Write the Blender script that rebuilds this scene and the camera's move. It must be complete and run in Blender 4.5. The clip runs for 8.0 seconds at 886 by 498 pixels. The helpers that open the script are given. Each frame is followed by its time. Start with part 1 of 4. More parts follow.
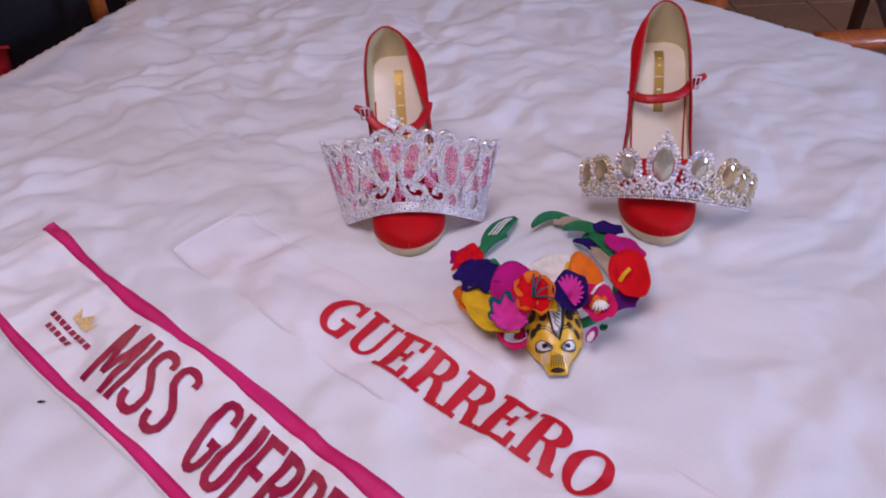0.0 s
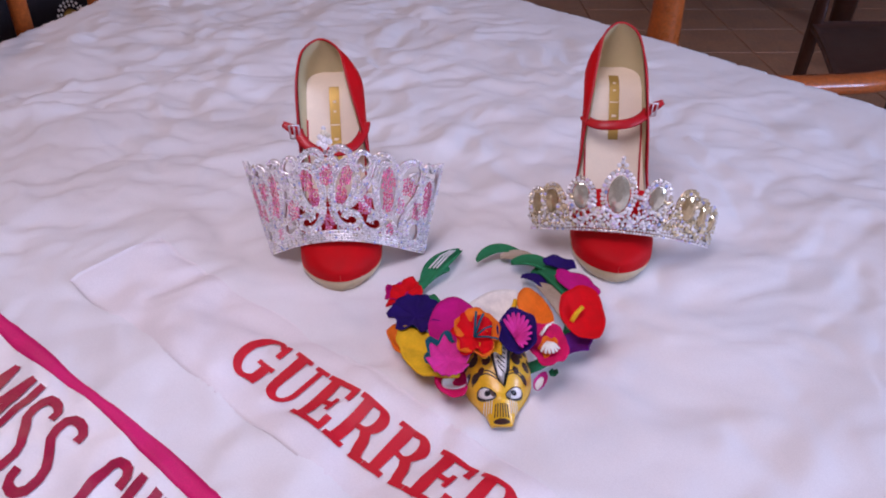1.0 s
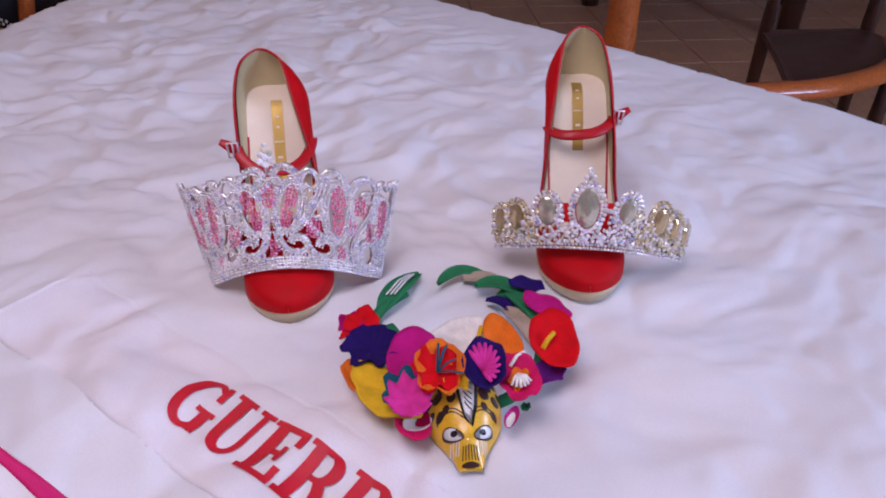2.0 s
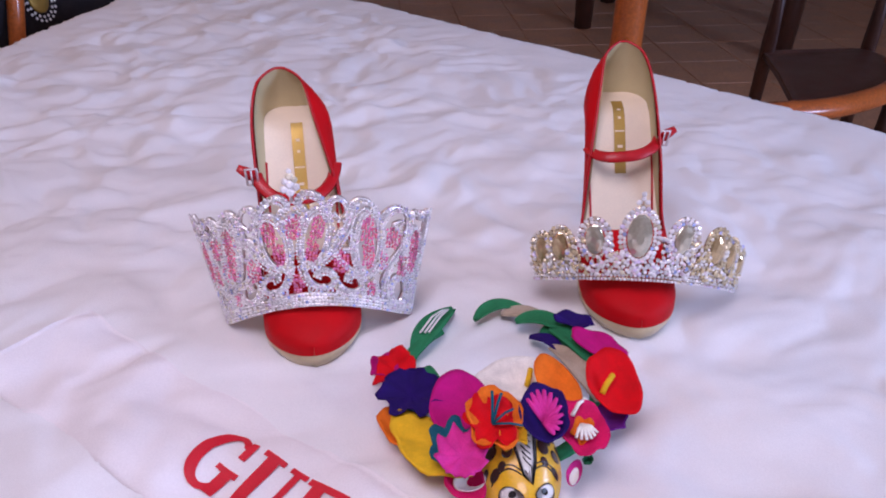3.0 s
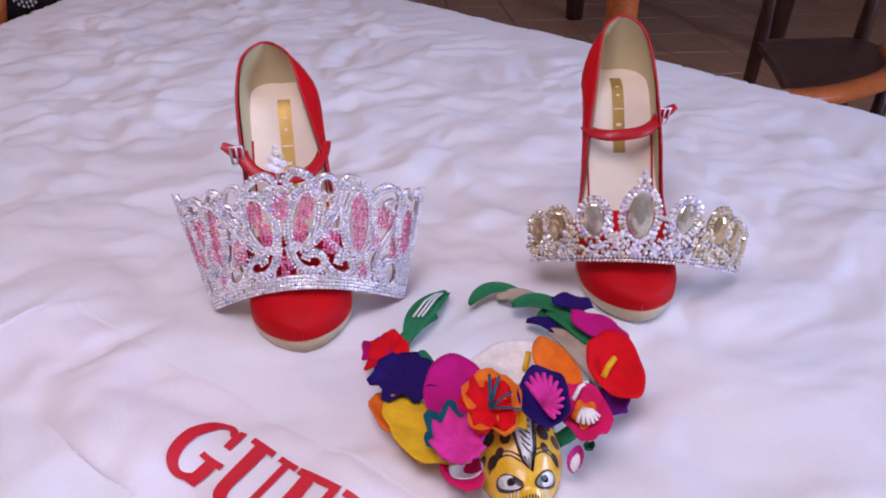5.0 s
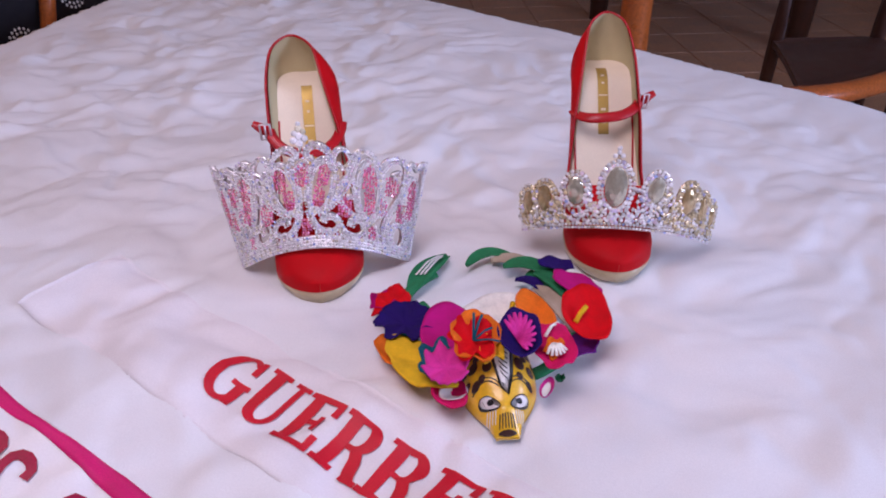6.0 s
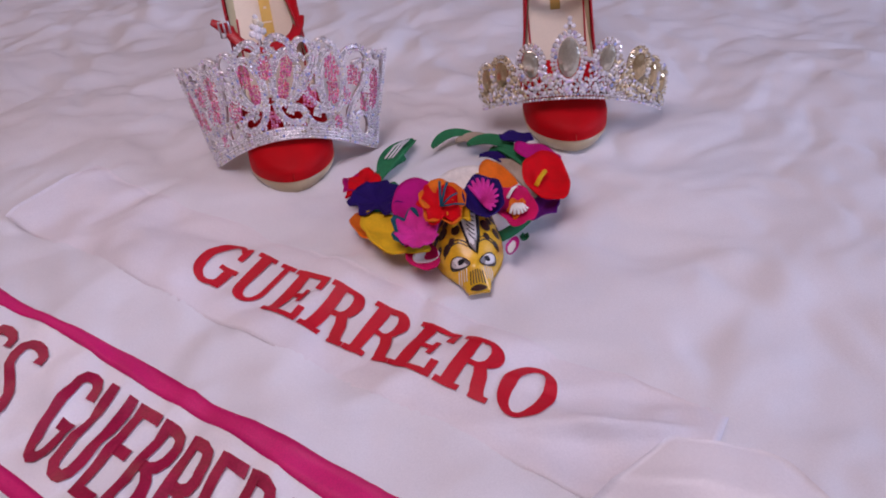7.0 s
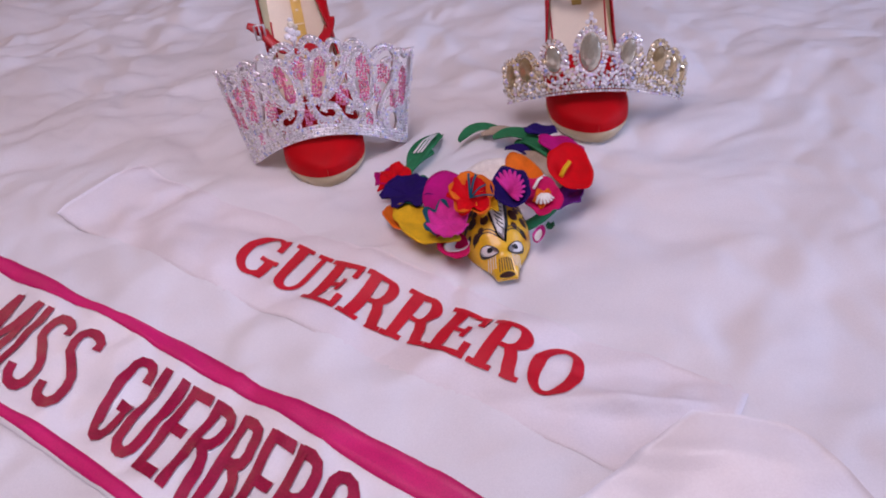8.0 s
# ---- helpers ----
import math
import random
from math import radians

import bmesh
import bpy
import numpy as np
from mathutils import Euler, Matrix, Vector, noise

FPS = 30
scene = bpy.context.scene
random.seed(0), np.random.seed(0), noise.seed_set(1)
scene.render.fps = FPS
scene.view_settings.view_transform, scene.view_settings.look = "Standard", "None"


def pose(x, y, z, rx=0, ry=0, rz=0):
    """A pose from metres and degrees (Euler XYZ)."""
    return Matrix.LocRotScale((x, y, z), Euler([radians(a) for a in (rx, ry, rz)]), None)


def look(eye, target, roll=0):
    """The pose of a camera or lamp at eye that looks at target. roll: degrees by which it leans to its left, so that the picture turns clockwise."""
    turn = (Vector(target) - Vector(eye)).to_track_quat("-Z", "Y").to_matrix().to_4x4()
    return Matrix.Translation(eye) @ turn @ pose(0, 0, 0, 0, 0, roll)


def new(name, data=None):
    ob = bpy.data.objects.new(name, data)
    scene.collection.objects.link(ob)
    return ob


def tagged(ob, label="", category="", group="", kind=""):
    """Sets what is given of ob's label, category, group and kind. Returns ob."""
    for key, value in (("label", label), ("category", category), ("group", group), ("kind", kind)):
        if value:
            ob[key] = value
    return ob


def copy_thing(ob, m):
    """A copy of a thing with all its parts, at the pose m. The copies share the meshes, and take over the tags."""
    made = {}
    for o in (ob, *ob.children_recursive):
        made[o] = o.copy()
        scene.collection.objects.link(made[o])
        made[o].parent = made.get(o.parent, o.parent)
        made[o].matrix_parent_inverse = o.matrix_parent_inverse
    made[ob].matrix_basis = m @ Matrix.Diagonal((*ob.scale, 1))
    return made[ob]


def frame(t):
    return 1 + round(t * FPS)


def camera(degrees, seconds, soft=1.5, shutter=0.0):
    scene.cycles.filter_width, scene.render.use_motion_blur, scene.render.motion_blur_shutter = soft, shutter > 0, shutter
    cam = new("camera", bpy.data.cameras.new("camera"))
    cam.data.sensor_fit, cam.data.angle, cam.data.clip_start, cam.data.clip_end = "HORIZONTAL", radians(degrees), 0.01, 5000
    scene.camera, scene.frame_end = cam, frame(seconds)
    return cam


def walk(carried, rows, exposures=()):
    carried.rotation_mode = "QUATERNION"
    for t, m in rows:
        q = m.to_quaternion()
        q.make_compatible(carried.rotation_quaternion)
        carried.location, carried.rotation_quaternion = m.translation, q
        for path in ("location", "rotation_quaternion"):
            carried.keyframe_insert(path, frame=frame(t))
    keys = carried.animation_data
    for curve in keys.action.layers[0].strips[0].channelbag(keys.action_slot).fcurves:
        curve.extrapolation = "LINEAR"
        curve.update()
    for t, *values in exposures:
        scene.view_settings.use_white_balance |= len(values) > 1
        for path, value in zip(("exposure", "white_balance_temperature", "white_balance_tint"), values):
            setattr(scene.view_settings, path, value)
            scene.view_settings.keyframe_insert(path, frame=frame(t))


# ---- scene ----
cam = camera(63.6, 8.0, soft=1.9)
PATH = [
    (0, (0.033, -0.027, 1.251), (-0.073, 1.534, 0.005), -3.7),
    (0.5, (0.043, 0.002, 1.239), (0.024, 1.608, 0.047), -1.2),
    (1, (0.047, 0.029, 1.199), (0.072, 1.658, 0.039), 0.1),
    (1.5, (0.059, 0.042, 1.183), (0.106, 1.637, -0.022), -0.3),
    (1.7, (0.061, 0.056, 1.177), (0.145, 1.683, 0.012), -0.1),
    (2.8, (0.012, 0.126, 1.158), (0.186, 1.795, 0.072), 0.7),
    (3, (0.014, 0.133, 1.148), (0.182, 1.815, 0.079), 0.3),
    (3.5, (0.013, 0.147, 1.133), (0.184, 1.83, 0.065), -0.0),
    (4, (0.017, 0.157, 1.118), (0.214, 1.824, 0.031), 0.3),
    (4.2, (0.016, 0.158, 1.119), (0.217, 1.819, 0.024), 0.4),
    (5.3, (0.013, 0.126, 1.128), (0.190, 1.812, 0.070), 0.8),
    (5.5, (0.015, 0.103, 1.129), (0.168, 1.804, 0.089), 0.7),
    (6, (0.029, 0.056, 1.145), (0.146, 1.736, 0.066), -0.2),
    (6.5, (0.031, 0.02, 1.137), (0.152, 1.633, -0.038), -1.0),
    (7, (0.034, 0.004, 1.136), (0.185, 1.545, -0.13), -4.0),
    (7.5, (0.034, -0.013, 1.144), (0.144, 1.516, -0.142), -5.9),
    (8, (0.024, -0.019, 1.152), (0.115, 1.519, -0.125), -6.2),
]
walk(cam, [(t, look(eye, target, roll)) for t, eye, target, roll in PATH],
     [(0, -0.68, 6050, 26), (1.0, -0.52, 5980, 26), (1.5, -0.58, 5960, 26), (3.0, -0.37, 5900, 26), (4.2, -0.37, 5900, 26), (5.5, -0.39, 5940, 26), (6.2, -0.54, 6050, 27), (7.0, -0.88, 6320, 30), (8.0, -0.68, 6300, 30)])

# ---- world, lamps, exposure ----
world = bpy.data.worlds.new("room_world")
scene.world = world
world.use_nodes = True
world.node_tree.nodes["Background"].inputs[0].default_value = (0.55, 0.6, 0.75, 1)
world.node_tree.nodes["Background"].inputs[1].default_value = 0.05


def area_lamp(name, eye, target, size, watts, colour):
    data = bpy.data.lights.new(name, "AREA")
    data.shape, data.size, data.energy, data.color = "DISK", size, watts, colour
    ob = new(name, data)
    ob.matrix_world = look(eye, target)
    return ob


# added front fill, standing in for a light close to the camera
area_lamp("front_fill_light", (-0.18, 0.08, 2.02), (0.05, 0.65, 0.75), 0.7, 14.5, (1.0, 0.90, 0.94))
# added warm fill that tints the far left of the cloth
area_lamp("back_fill_light", (-1.5, 2.2, 2.5), (-0.2, 0.9, 0.75), 0.34, 9.5, (1.0, 0.64, 0.40))
# added cool fill from the right, for the bluish side of the cloth
area_lamp("side_fill_light", (3.5, -0.6, 1.6), (0.2, 0.6, 0.9), 1.3, 138, (0.54, 0.70, 1.0))

# ---- materials ----


def mat(name, colour, rough=0.5, metal=0.0, var=0.12, scale=40.0, bump=0.15, fine=400.0, spec=0.5, coat=0.0, sheen=0.0,
        island=0.0, dist=0.002, hue=0.0, tints=()):
    """A node material: a base colour varied at two scales, relief and roughness variation."""
    m = bpy.data.materials.new(name)
    m.use_nodes = True
    nt = m.node_tree
    b = nt.nodes["Principled BSDF"]
    b.inputs["Metallic"].default_value = metal
    b.inputs["Specular IOR Level"].default_value = spec
    b.inputs["Coat Weight"].default_value = coat
    b.inputs["Coat Roughness"].default_value = 0.12
    b.inputs["Sheen Weight"].default_value = sheen
    tc = nt.nodes.new("ShaderNodeTexCoord")
    big = nt.nodes.new("ShaderNodeTexNoise")
    big.inputs["Scale"].default_value = scale
    big.inputs["Detail"].default_value = 4
    small = nt.nodes.new("ShaderNodeTexNoise")
    small.inputs["Scale"].default_value = fine
    small.inputs["Detail"].default_value = 3
    nt.links.new(tc.outputs["Object"], big.inputs["Vector"])
    nt.links.new(tc.outputs["Object"], small.inputs["Vector"])
    add = nt.nodes.new("ShaderNodeMath")
    add.operation = "ADD"
    nt.links.new(big.outputs["Fac"], add.inputs[0])
    nt.links.new(small.outputs["Fac"], add.inputs[1])
    ramp = nt.nodes.new("ShaderNodeMapRange")
    ramp.inputs[1].default_value, ramp.inputs[2].default_value = 0.7, 1.3
    ramp.inputs[3].default_value, ramp.inputs[4].default_value = 1 - var, 1 + var
    nt.links.new(add.outputs[0], ramp.inputs[0])
    hsv = nt.nodes.new("ShaderNodeHueSaturation")
    hsv.inputs["Color"].default_value = (*colour, 1)
    nt.links.new(ramp.outputs[0], hsv.inputs["Value"])
    if island or hue:
        geo = nt.nodes.new("ShaderNodeNewGeometry")
        if hue:
            r2 = nt.nodes.new("ShaderNodeMapRange")
            r2.inputs[3].default_value, r2.inputs[4].default_value = 0.5 - hue, 0.5 + hue
            nt.links.new(geo.outputs["Random Per Island"], r2.inputs[0])
            nt.links.new(r2.outputs[0], hsv.inputs["Hue"])
        if island:
            wn = nt.nodes.new("ShaderNodeTexWhiteNoise")
            wn.noise_dimensions = "1D"
            nt.links.new(geo.outputs["Random Per Island"], wn.inputs["W"])
            r3 = nt.nodes.new("ShaderNodeMapRange")
            r3.inputs[3].default_value, r3.inputs[4].default_value = 1 - island, 1 + island * 0.3
            nt.links.new(wn.outputs["Value"], r3.inputs[0])
            mul = nt.nodes.new("ShaderNodeMath")
            mul.operation = "MULTIPLY"
            nt.links.new(ramp.outputs[0], mul.inputs[0])
            nt.links.new(r3.outputs[0], mul.inputs[1])
            nt.links.new(mul.outputs[0], hsv.inputs["Value"])
    if tints:
        wn2 = nt.nodes.new("ShaderNodeTexWhiteNoise")
        wn2.noise_dimensions = "1D"
        mad = nt.nodes.new("ShaderNodeMath")
        mad.operation = "ADD"
        mad.inputs[1].default_value = 3.7
        nt.links.new(geo.outputs["Random Per Island"], mad.inputs[0])
        nt.links.new(mad.outputs[0], wn2.inputs["W"])
        cr = nt.nodes.new("ShaderNodeValToRGB")
        cr.color_ramp.interpolation = "CONSTANT"
        cr.color_ramp.elements[0].color = (*colour, 1)
        cr.color_ramp.elements[1].position = tints[0][0]
        cr.color_ramp.elements[1].color = (*tints[0][1], 1)
        for at, c in tints[1:]:
            cr.color_ramp.elements.new(at).color = (*c, 1)
        nt.links.new(wn2.outputs["Value"], cr.inputs[0])
        nt.links.new(cr.outputs[0], hsv.inputs["Color"])
    nt.links.new(hsv.outputs[0], b.inputs["Base Color"])
    rr = nt.nodes.new("ShaderNodeMapRange")
    rr.inputs[1].default_value, rr.inputs[2].default_value = 0.3, 0.7
    rr.inputs[3].default_value, rr.inputs[4].default_value = max(0.02, rough * 0.85), min(1, rough * 1.15)
    nt.links.new(big.outputs["Fac"], rr.inputs[0])
    nt.links.new(rr.outputs[0], b.inputs["Roughness"])
    if bump:
        bp = nt.nodes.new("ShaderNodeBump")
        bp.inputs["Strength"].default_value = bump
        bp.inputs["Distance"].default_value = dist
        nt.links.new(add.outputs[0], bp.inputs["Height"])
        nt.links.new(bp.outputs[0], b.inputs["Normal"])
    return m


CLOTH = mat("white_cotton", (0.80, 0.79, 0.80), 0.85, var=0.05, scale=9, fine=900, bump=0.25, sheen=0.2, dist=0.001)
SATIN = mat("white_satin", (0.81, 0.77, 0.785), 0.5, var=0.05, scale=14, fine=700, bump=0.15, spec=0.4)
SATIN_PALE = mat("glossy_white_satin", (0.87, 0.85, 0.87), 0.36, var=0.04, scale=14, fine=700, bump=0.12, spec=0.5)
PINK = mat("pink_satin", (0.66, 0.008, 0.150), 0.55, var=0.15, scale=30, fine=900, bump=0.12)
LETTER_WINE = mat("wine_foil", (0.36, 0.004, 0.050), 0.4, var=0.25, scale=60, fine=600, bump=0.1)
LETTER_RED = mat("red_felt_print", (0.60, 0.006, 0.022), 0.5, var=0.12, scale=50, fine=900, bump=0.15)
SUEDE = mat("red_suede", (0.52, 0.002, 0.004), 0.6, var=0.14, scale=50, fine=1500, bump=0.2, spec=0.15)
RED_LEATHER = mat("red_leather", (0.44, 0.004, 0.008), 0.38, var=0.1, scale=60, fine=1200, bump=0.12, spec=0.35, coat=0.1)
LINING = mat("cream_lining", (0.54, 0.45, 0.25), 0.6, var=0.06, scale=40, fine=1200, bump=0.1)
INSOLE = mat("ivory_insole", (0.80, 0.67, 0.50), 0.5, var=0.06, scale=40, fine=900, bump=0.1)
SOLE = mat("beige_platform", (0.56, 0.44, 0.26), 0.35, var=0.12, scale=60, fine=800, bump=0.1, coat=0.2)
GOLD = mat("gold_foil", (0.46, 0.30, 0.07), 0.5, metal=0.65, var=0.1, scale=80, fine=900, bump=0.15)
LINT = mat("dark_lint", (0.03, 0.025, 0.03), 0.9)
OCHRE = mat("ochre_print", (0.72, 0.50, 0.20), 0.5, var=0.25, scale=120)
GREY_INK = mat("grey_ink", (0.25, 0.24, 0.24), 0.7, var=0.1)
SILVER = mat("silver_metal", (0.86, 0.84, 0.84), 0.4, metal=0.7, var=0.08, scale=200, fine=2000, bump=0.1)
TIARA_METAL = mat("tiara_silver", (0.84, 0.81, 0.80), 0.35, metal=1.0, var=0.1, scale=200, fine=2000, bump=0.1)
WARM_METAL = mat("warm_metal", (0.66, 0.55, 0.40), 0.25, metal=1.0, var=0.1, scale=200, fine=2000, bump=0.1)
CRYSTAL = mat("crystal_stone", (0.95, 0.92, 0.93), 0.08, metal=0.05, var=0.03, bump=0, island=0.32, spec=1.0, coat=0.6, tints=((0.70, (0.80, 0.70, 0.92)), (0.80, (0.90, 0.72, 0.80)), (0.88, (0.90, 0.82, 0.62)), (0.93, (0.45, 0.55, 0.95)), (0.96, (0.60, 0.52, 0.40))))
PINK_STONE = mat("pink_stone", (0.86, 0.22, 0.38), 0.1, metal=0.0, var=0.05, bump=0, island=0.35, hue=0.03, spec=1.0, coat=0.5)
# crystal and gem for the low tiara's ends, warm reflections tinted in
CRYSTAL_WARM_LIT = mat("warm_lit_crystal", (0.82, 0.68, 0.42), 0.08, metal=0.15, var=0.03, bump=0, island=0.45, spec=1.0, coat=0.6, tints=((0.6, (0.90, 0.86, 0.80)), (0.85, (0.62, 0.48, 0.26)), (0.95, (0.55, 0.55, 0.9))))
GEM_WARM_LIT = mat("warm_lit_gem", (0.60, 0.44, 0.22), 0.06, metal=0.65, var=0.15, scale=200, bump=0, spec=1.0, coat=0.8)
GEM = mat("smoky_gem", (0.62, 0.58, 0.44), 0.06, metal=0.6, var=0.1, scale=200, bump=0, spec=1.0, coat=0.8)
WOOD = mat("orange_wood", (0.52, 0.13, 0.025), 0.3, var=0.3, scale=14, fine=120, bump=0.1, coat=0.4)
DARK_WOOD = mat("dark_wood", (0.06, 0.022, 0.014), 0.4, var=0.25, scale=12, fine=150, bump=0.1, coat=0.2)
TILE = mat("brown_tile", (0.52, 0.27, 0.15), 0.4, var=0.18, scale=6, fine=90, bump=0.15)
GROUT = mat("grout", (0.46, 0.25, 0.145), 0.9, var=0.15)
WALL = mat("painted_plaster", (0.62, 0.55, 0.48), 0.85, var=0.06, scale=3, fine=150, bump=0.2)
CEIL = mat("white_ceiling_paint", (0.78, 0.76, 0.74), 0.9, var=0.04, scale=3, fine=150, bump=0.15)
BLACK_CLOTH = mat("black_cloth", (0.014, 0.012, 0.018), 0.8, var=0.2, scale=30, fine=600, bump=0.3)
RED_CLOTH = mat("red_cloth", (0.64, 0.008, 0.018), 0.7, var=0.15, scale=30, fine=700, bump=0.25)


def felt(name, c):
    return mat(name, c, 0.8, var=0.2, scale=90, fine=1500, bump=0.35, spec=0.12)


F_RED, F_NAVY = felt("red_felt", (0.66, 0.006, 0.009)), felt("navy_felt", (0.022, 0.008, 0.11))
F_MAG, F_ORANGE = felt("magenta_felt", (0.48, 0.010, 0.17)), felt("orange_felt", (0.80, 0.17, 0.012))
F_YELLOW, F_GREEN = felt("yellow_felt", (0.80, 0.47, 0.015)), felt("green_felt", (0.025, 0.19, 0.075))
F_WHITE, F_PURPLE = felt("white_felt", (0.88, 0.84, 0.76)), felt("purple_felt", (0.13, 0.015, 0.20))
F_TEAL, F_PINK = felt("teal_felt", (0.012, 0.10, 0.15)), felt("pink_felt", (0.68, 0.04, 0.29))
F_TAN, F_CRIM = felt("tan_felt", (0.42, 0.33, 0.24)), felt("crimson_felt", (0.66, 0.014, 0.12))
LACQ_YELLOW = mat("yellow_lacquer", (0.84, 0.48, 0.008), 0.38, var=0.12, scale=60, fine=500, bump=0.1, coat=0.4)
LACQ_BROWN = mat("brown_lacquer", (0.045, 0.014, 0.008), 0.35, var=0.1, coat=0.3)
LACQ_WHITE = mat("white_lacquer", (0.80, 0.78, 0.74), 0.35, var=0.06, coat=0.3)
LACQ_BLACK = mat("black_lacquer", (0.012, 0.011, 0.012), 0.35, var=0.1, coat=0.3)

# ---- mesh helpers ----


def mesh_object(name, verts, faces, material, parent=None, label="", smooth=True):
    me = bpy.data.meshes.new(name)
    me.from_pydata([tuple(v) for v in verts], [], faces)
    me.materials.append(material)
    if smooth:
        me.polygons.foreach_set("use_smooth", [True] * len(me.polygons))
    me.update()
    ob = new(name, me)
    ob.parent = parent
    if label:
        ob["label"] = label
    return ob


def thing(name, label, category, at=(0, 0, 0), group="", kind=""):
    ob = new(name)
    ob.location = at
    ob.empty_display_size = 0.02
    return tagged(ob, label, category, group, kind)


class Build:
    """Collects vertices and faces of one mesh."""

    def __init__(self):
        self.v, self.f = [], []

    def add(self, verts, faces):
        n = len(self.v)
        self.v.extend(verts)
        self.f.extend([tuple(i + n for i in f) for f in faces])
        return self

    def grid(self, rows, closed=False, cap=False):
        """rows: a list of equally long lists of points."""
        n, m = len(rows), len(rows[0])
        faces = []
        for i in range(n - 1):
            for j in range(m if closed else m - 1):
                k = (j + 1) % m
                faces.append((i * m + j, i * m + k, (i + 1) * m + k, (i + 1) * m + j))
        if cap:
            faces.append(tuple(range(m - 1, -1, -1)))
            faces.append(tuple((n - 1) * m + j for j in range(m)))
        return self.add([p for r in rows for p in r], faces)

    def tube(self, pts, radii, sides=8, flat=1.0, up=(0, 0, 1)):
        """A tube along points. flat squashes it along up."""
        pts = [Vector(p) for p in pts]
        if not isinstance(radii, (list, tuple)):
            radii = [radii] * len(pts)
        rows, up = [], Vector(up)
        for i, p in enumerate(pts):
            d = (pts[min(i + 1, len(pts) - 1)] - pts[max(i - 1, 0)]).normalized()
            a = d.cross(up)
            a = a.normalized() if a.length > 1e-4 else d.orthogonal().normalized()
            b = a.cross(d).normalized()
            rows.append([p + radii[i] * (a * math.cos(k * math.tau / sides) + b * flat * math.sin(k * math.tau / sides)) for k in range(sides)])
        return self.grid(rows, closed=True, cap=True)

    def box(self, centre, size, m=None, bevel=0.0):
        bm = bmesh.new()
        bmesh.ops.create_cube(bm, size=1, matrix=Matrix.Diagonal((*size, 1)))
        if bevel:
            bmesh.ops.bevel(bm, geom=bm.edges[:], offset=bevel, segments=2, affect="EDGES", profile=0.6)
        m = Matrix.Translation(centre) @ (m or Matrix())
        bm.verts.index_update()
        self.add([m @ v.co for v in bm.verts], [tuple(v.index for v in f.verts) for f in bm.faces])
        bm.free()
        return self

    def sheet(self, rows, thick=0.001):
        """A solid sheet: the grid and a copy below it, joined at the rim."""
        n, m = len(rows), len(rows[0])
        top = [Vector(p) for r in rows for p in r]
        bot = [p - Vector((0, 0, thick)) for p in top]
        faces = []
        N = n * m
        for i in range(n - 1):
            for j in range(m - 1):
                a, b, c, d = i * m + j, i * m + j + 1, (i + 1) * m + j + 1, (i + 1) * m + j
                faces += [(a, d, c, b), (N + a, N + b, N + c, N + d)]
        for i in range(n - 1):
            for j in (0, m - 1):
                a, d = i * m + j, (i + 1) * m + j
                faces.append((a, N + a, N + d, d))
        for j in range(m - 1):
            for i in (0, n - 1):
                a, d = i * m + j, i * m + j + 1
                faces.append((a, N + a, N + d, d))
        return self.add(top + bot, faces)

    def out(self, name, material, parent=None, label="", smooth=True):
        return mesh_object(name, self.v, self.f, material, parent, label, smooth)


def smoothstep(a, b, x):
    x = min(1.0, max(0.0, (x - a) / (b - a)))
    return x * x * (3 - 2 * x)


def lerp(a, b, k):
    return a + (b - a) * k


def spline(keys, x):
    """Smooth interpolation through (x, value) pairs."""
    if x <= keys[0][0]:
        return keys[0][1]
    for i in range(len(keys) - 1):
        (x0, v0), (x1, v1) = keys[i], keys[i + 1]
        if x <= x1:
            xa, va = keys[max(i - 1, 0)]
            xb, vb = keys[min(i + 2, len(keys) - 1)]
            h = x1 - x0
            t0, t1 = (v1 - va) / (x1 - xa) * h, (vb - v0) / (xb - x0) * h
            k = (x - x0) / h
            return (2 * k ** 3 - 3 * k * k + 1) * v0 + (k ** 3 - 2 * k * k + k) * t0 + (3 * k * k - 2 * k ** 3) * v1 + (k ** 3 - k * k) * t1
    return keys[-1][1]


# ---- the tablecloth's surface ----
TOP = 0.75
OUTLINE = [(-1.02, 0.36), (-0.56, 1.93), (-0.30, 2.08), (-0.02, 1.86), (0.50, 1.285), (0.72, 1.03), (0.98, 0.62), (0.80, -0.32), (-0.80, -0.42)]


def outside(x, y):
    """Distance out of the table's outline (negative inside), and the way out."""
    best, way, inside = 9.0, (0, 0), True
    n = len(OUTLINE)
    for i in range(n):
        ax, ay = OUTLINE[i]
        bx, by = OUTLINE[(i + 1) % n]
        ex, ey = bx - ax, by - ay
        L2 = ex * ex + ey * ey
        k = min(1, max(0, ((x - ax) * ex + (y - ay) * ey) / L2))
        qx, qy = ax + k * ex - x, ay + k * ey - y
        d = math.hypot(qx, qy)
        if (x - ax) * ey - (y - ay) * ex < 0:
            inside = False
        if d < best:
            best, way = d, (-qx / max(d, 1e-6), -qy / max(d, 1e-6))
    return (-best, way) if inside else (best, way)


def facet(x, y, z, soft=0.06):
    """Noise with creased valleys and ridges, as in crumpled cloth."""
    v = noise.noise((x, y, z))
    return math.sqrt(v * v + soft * soft) - 0.22


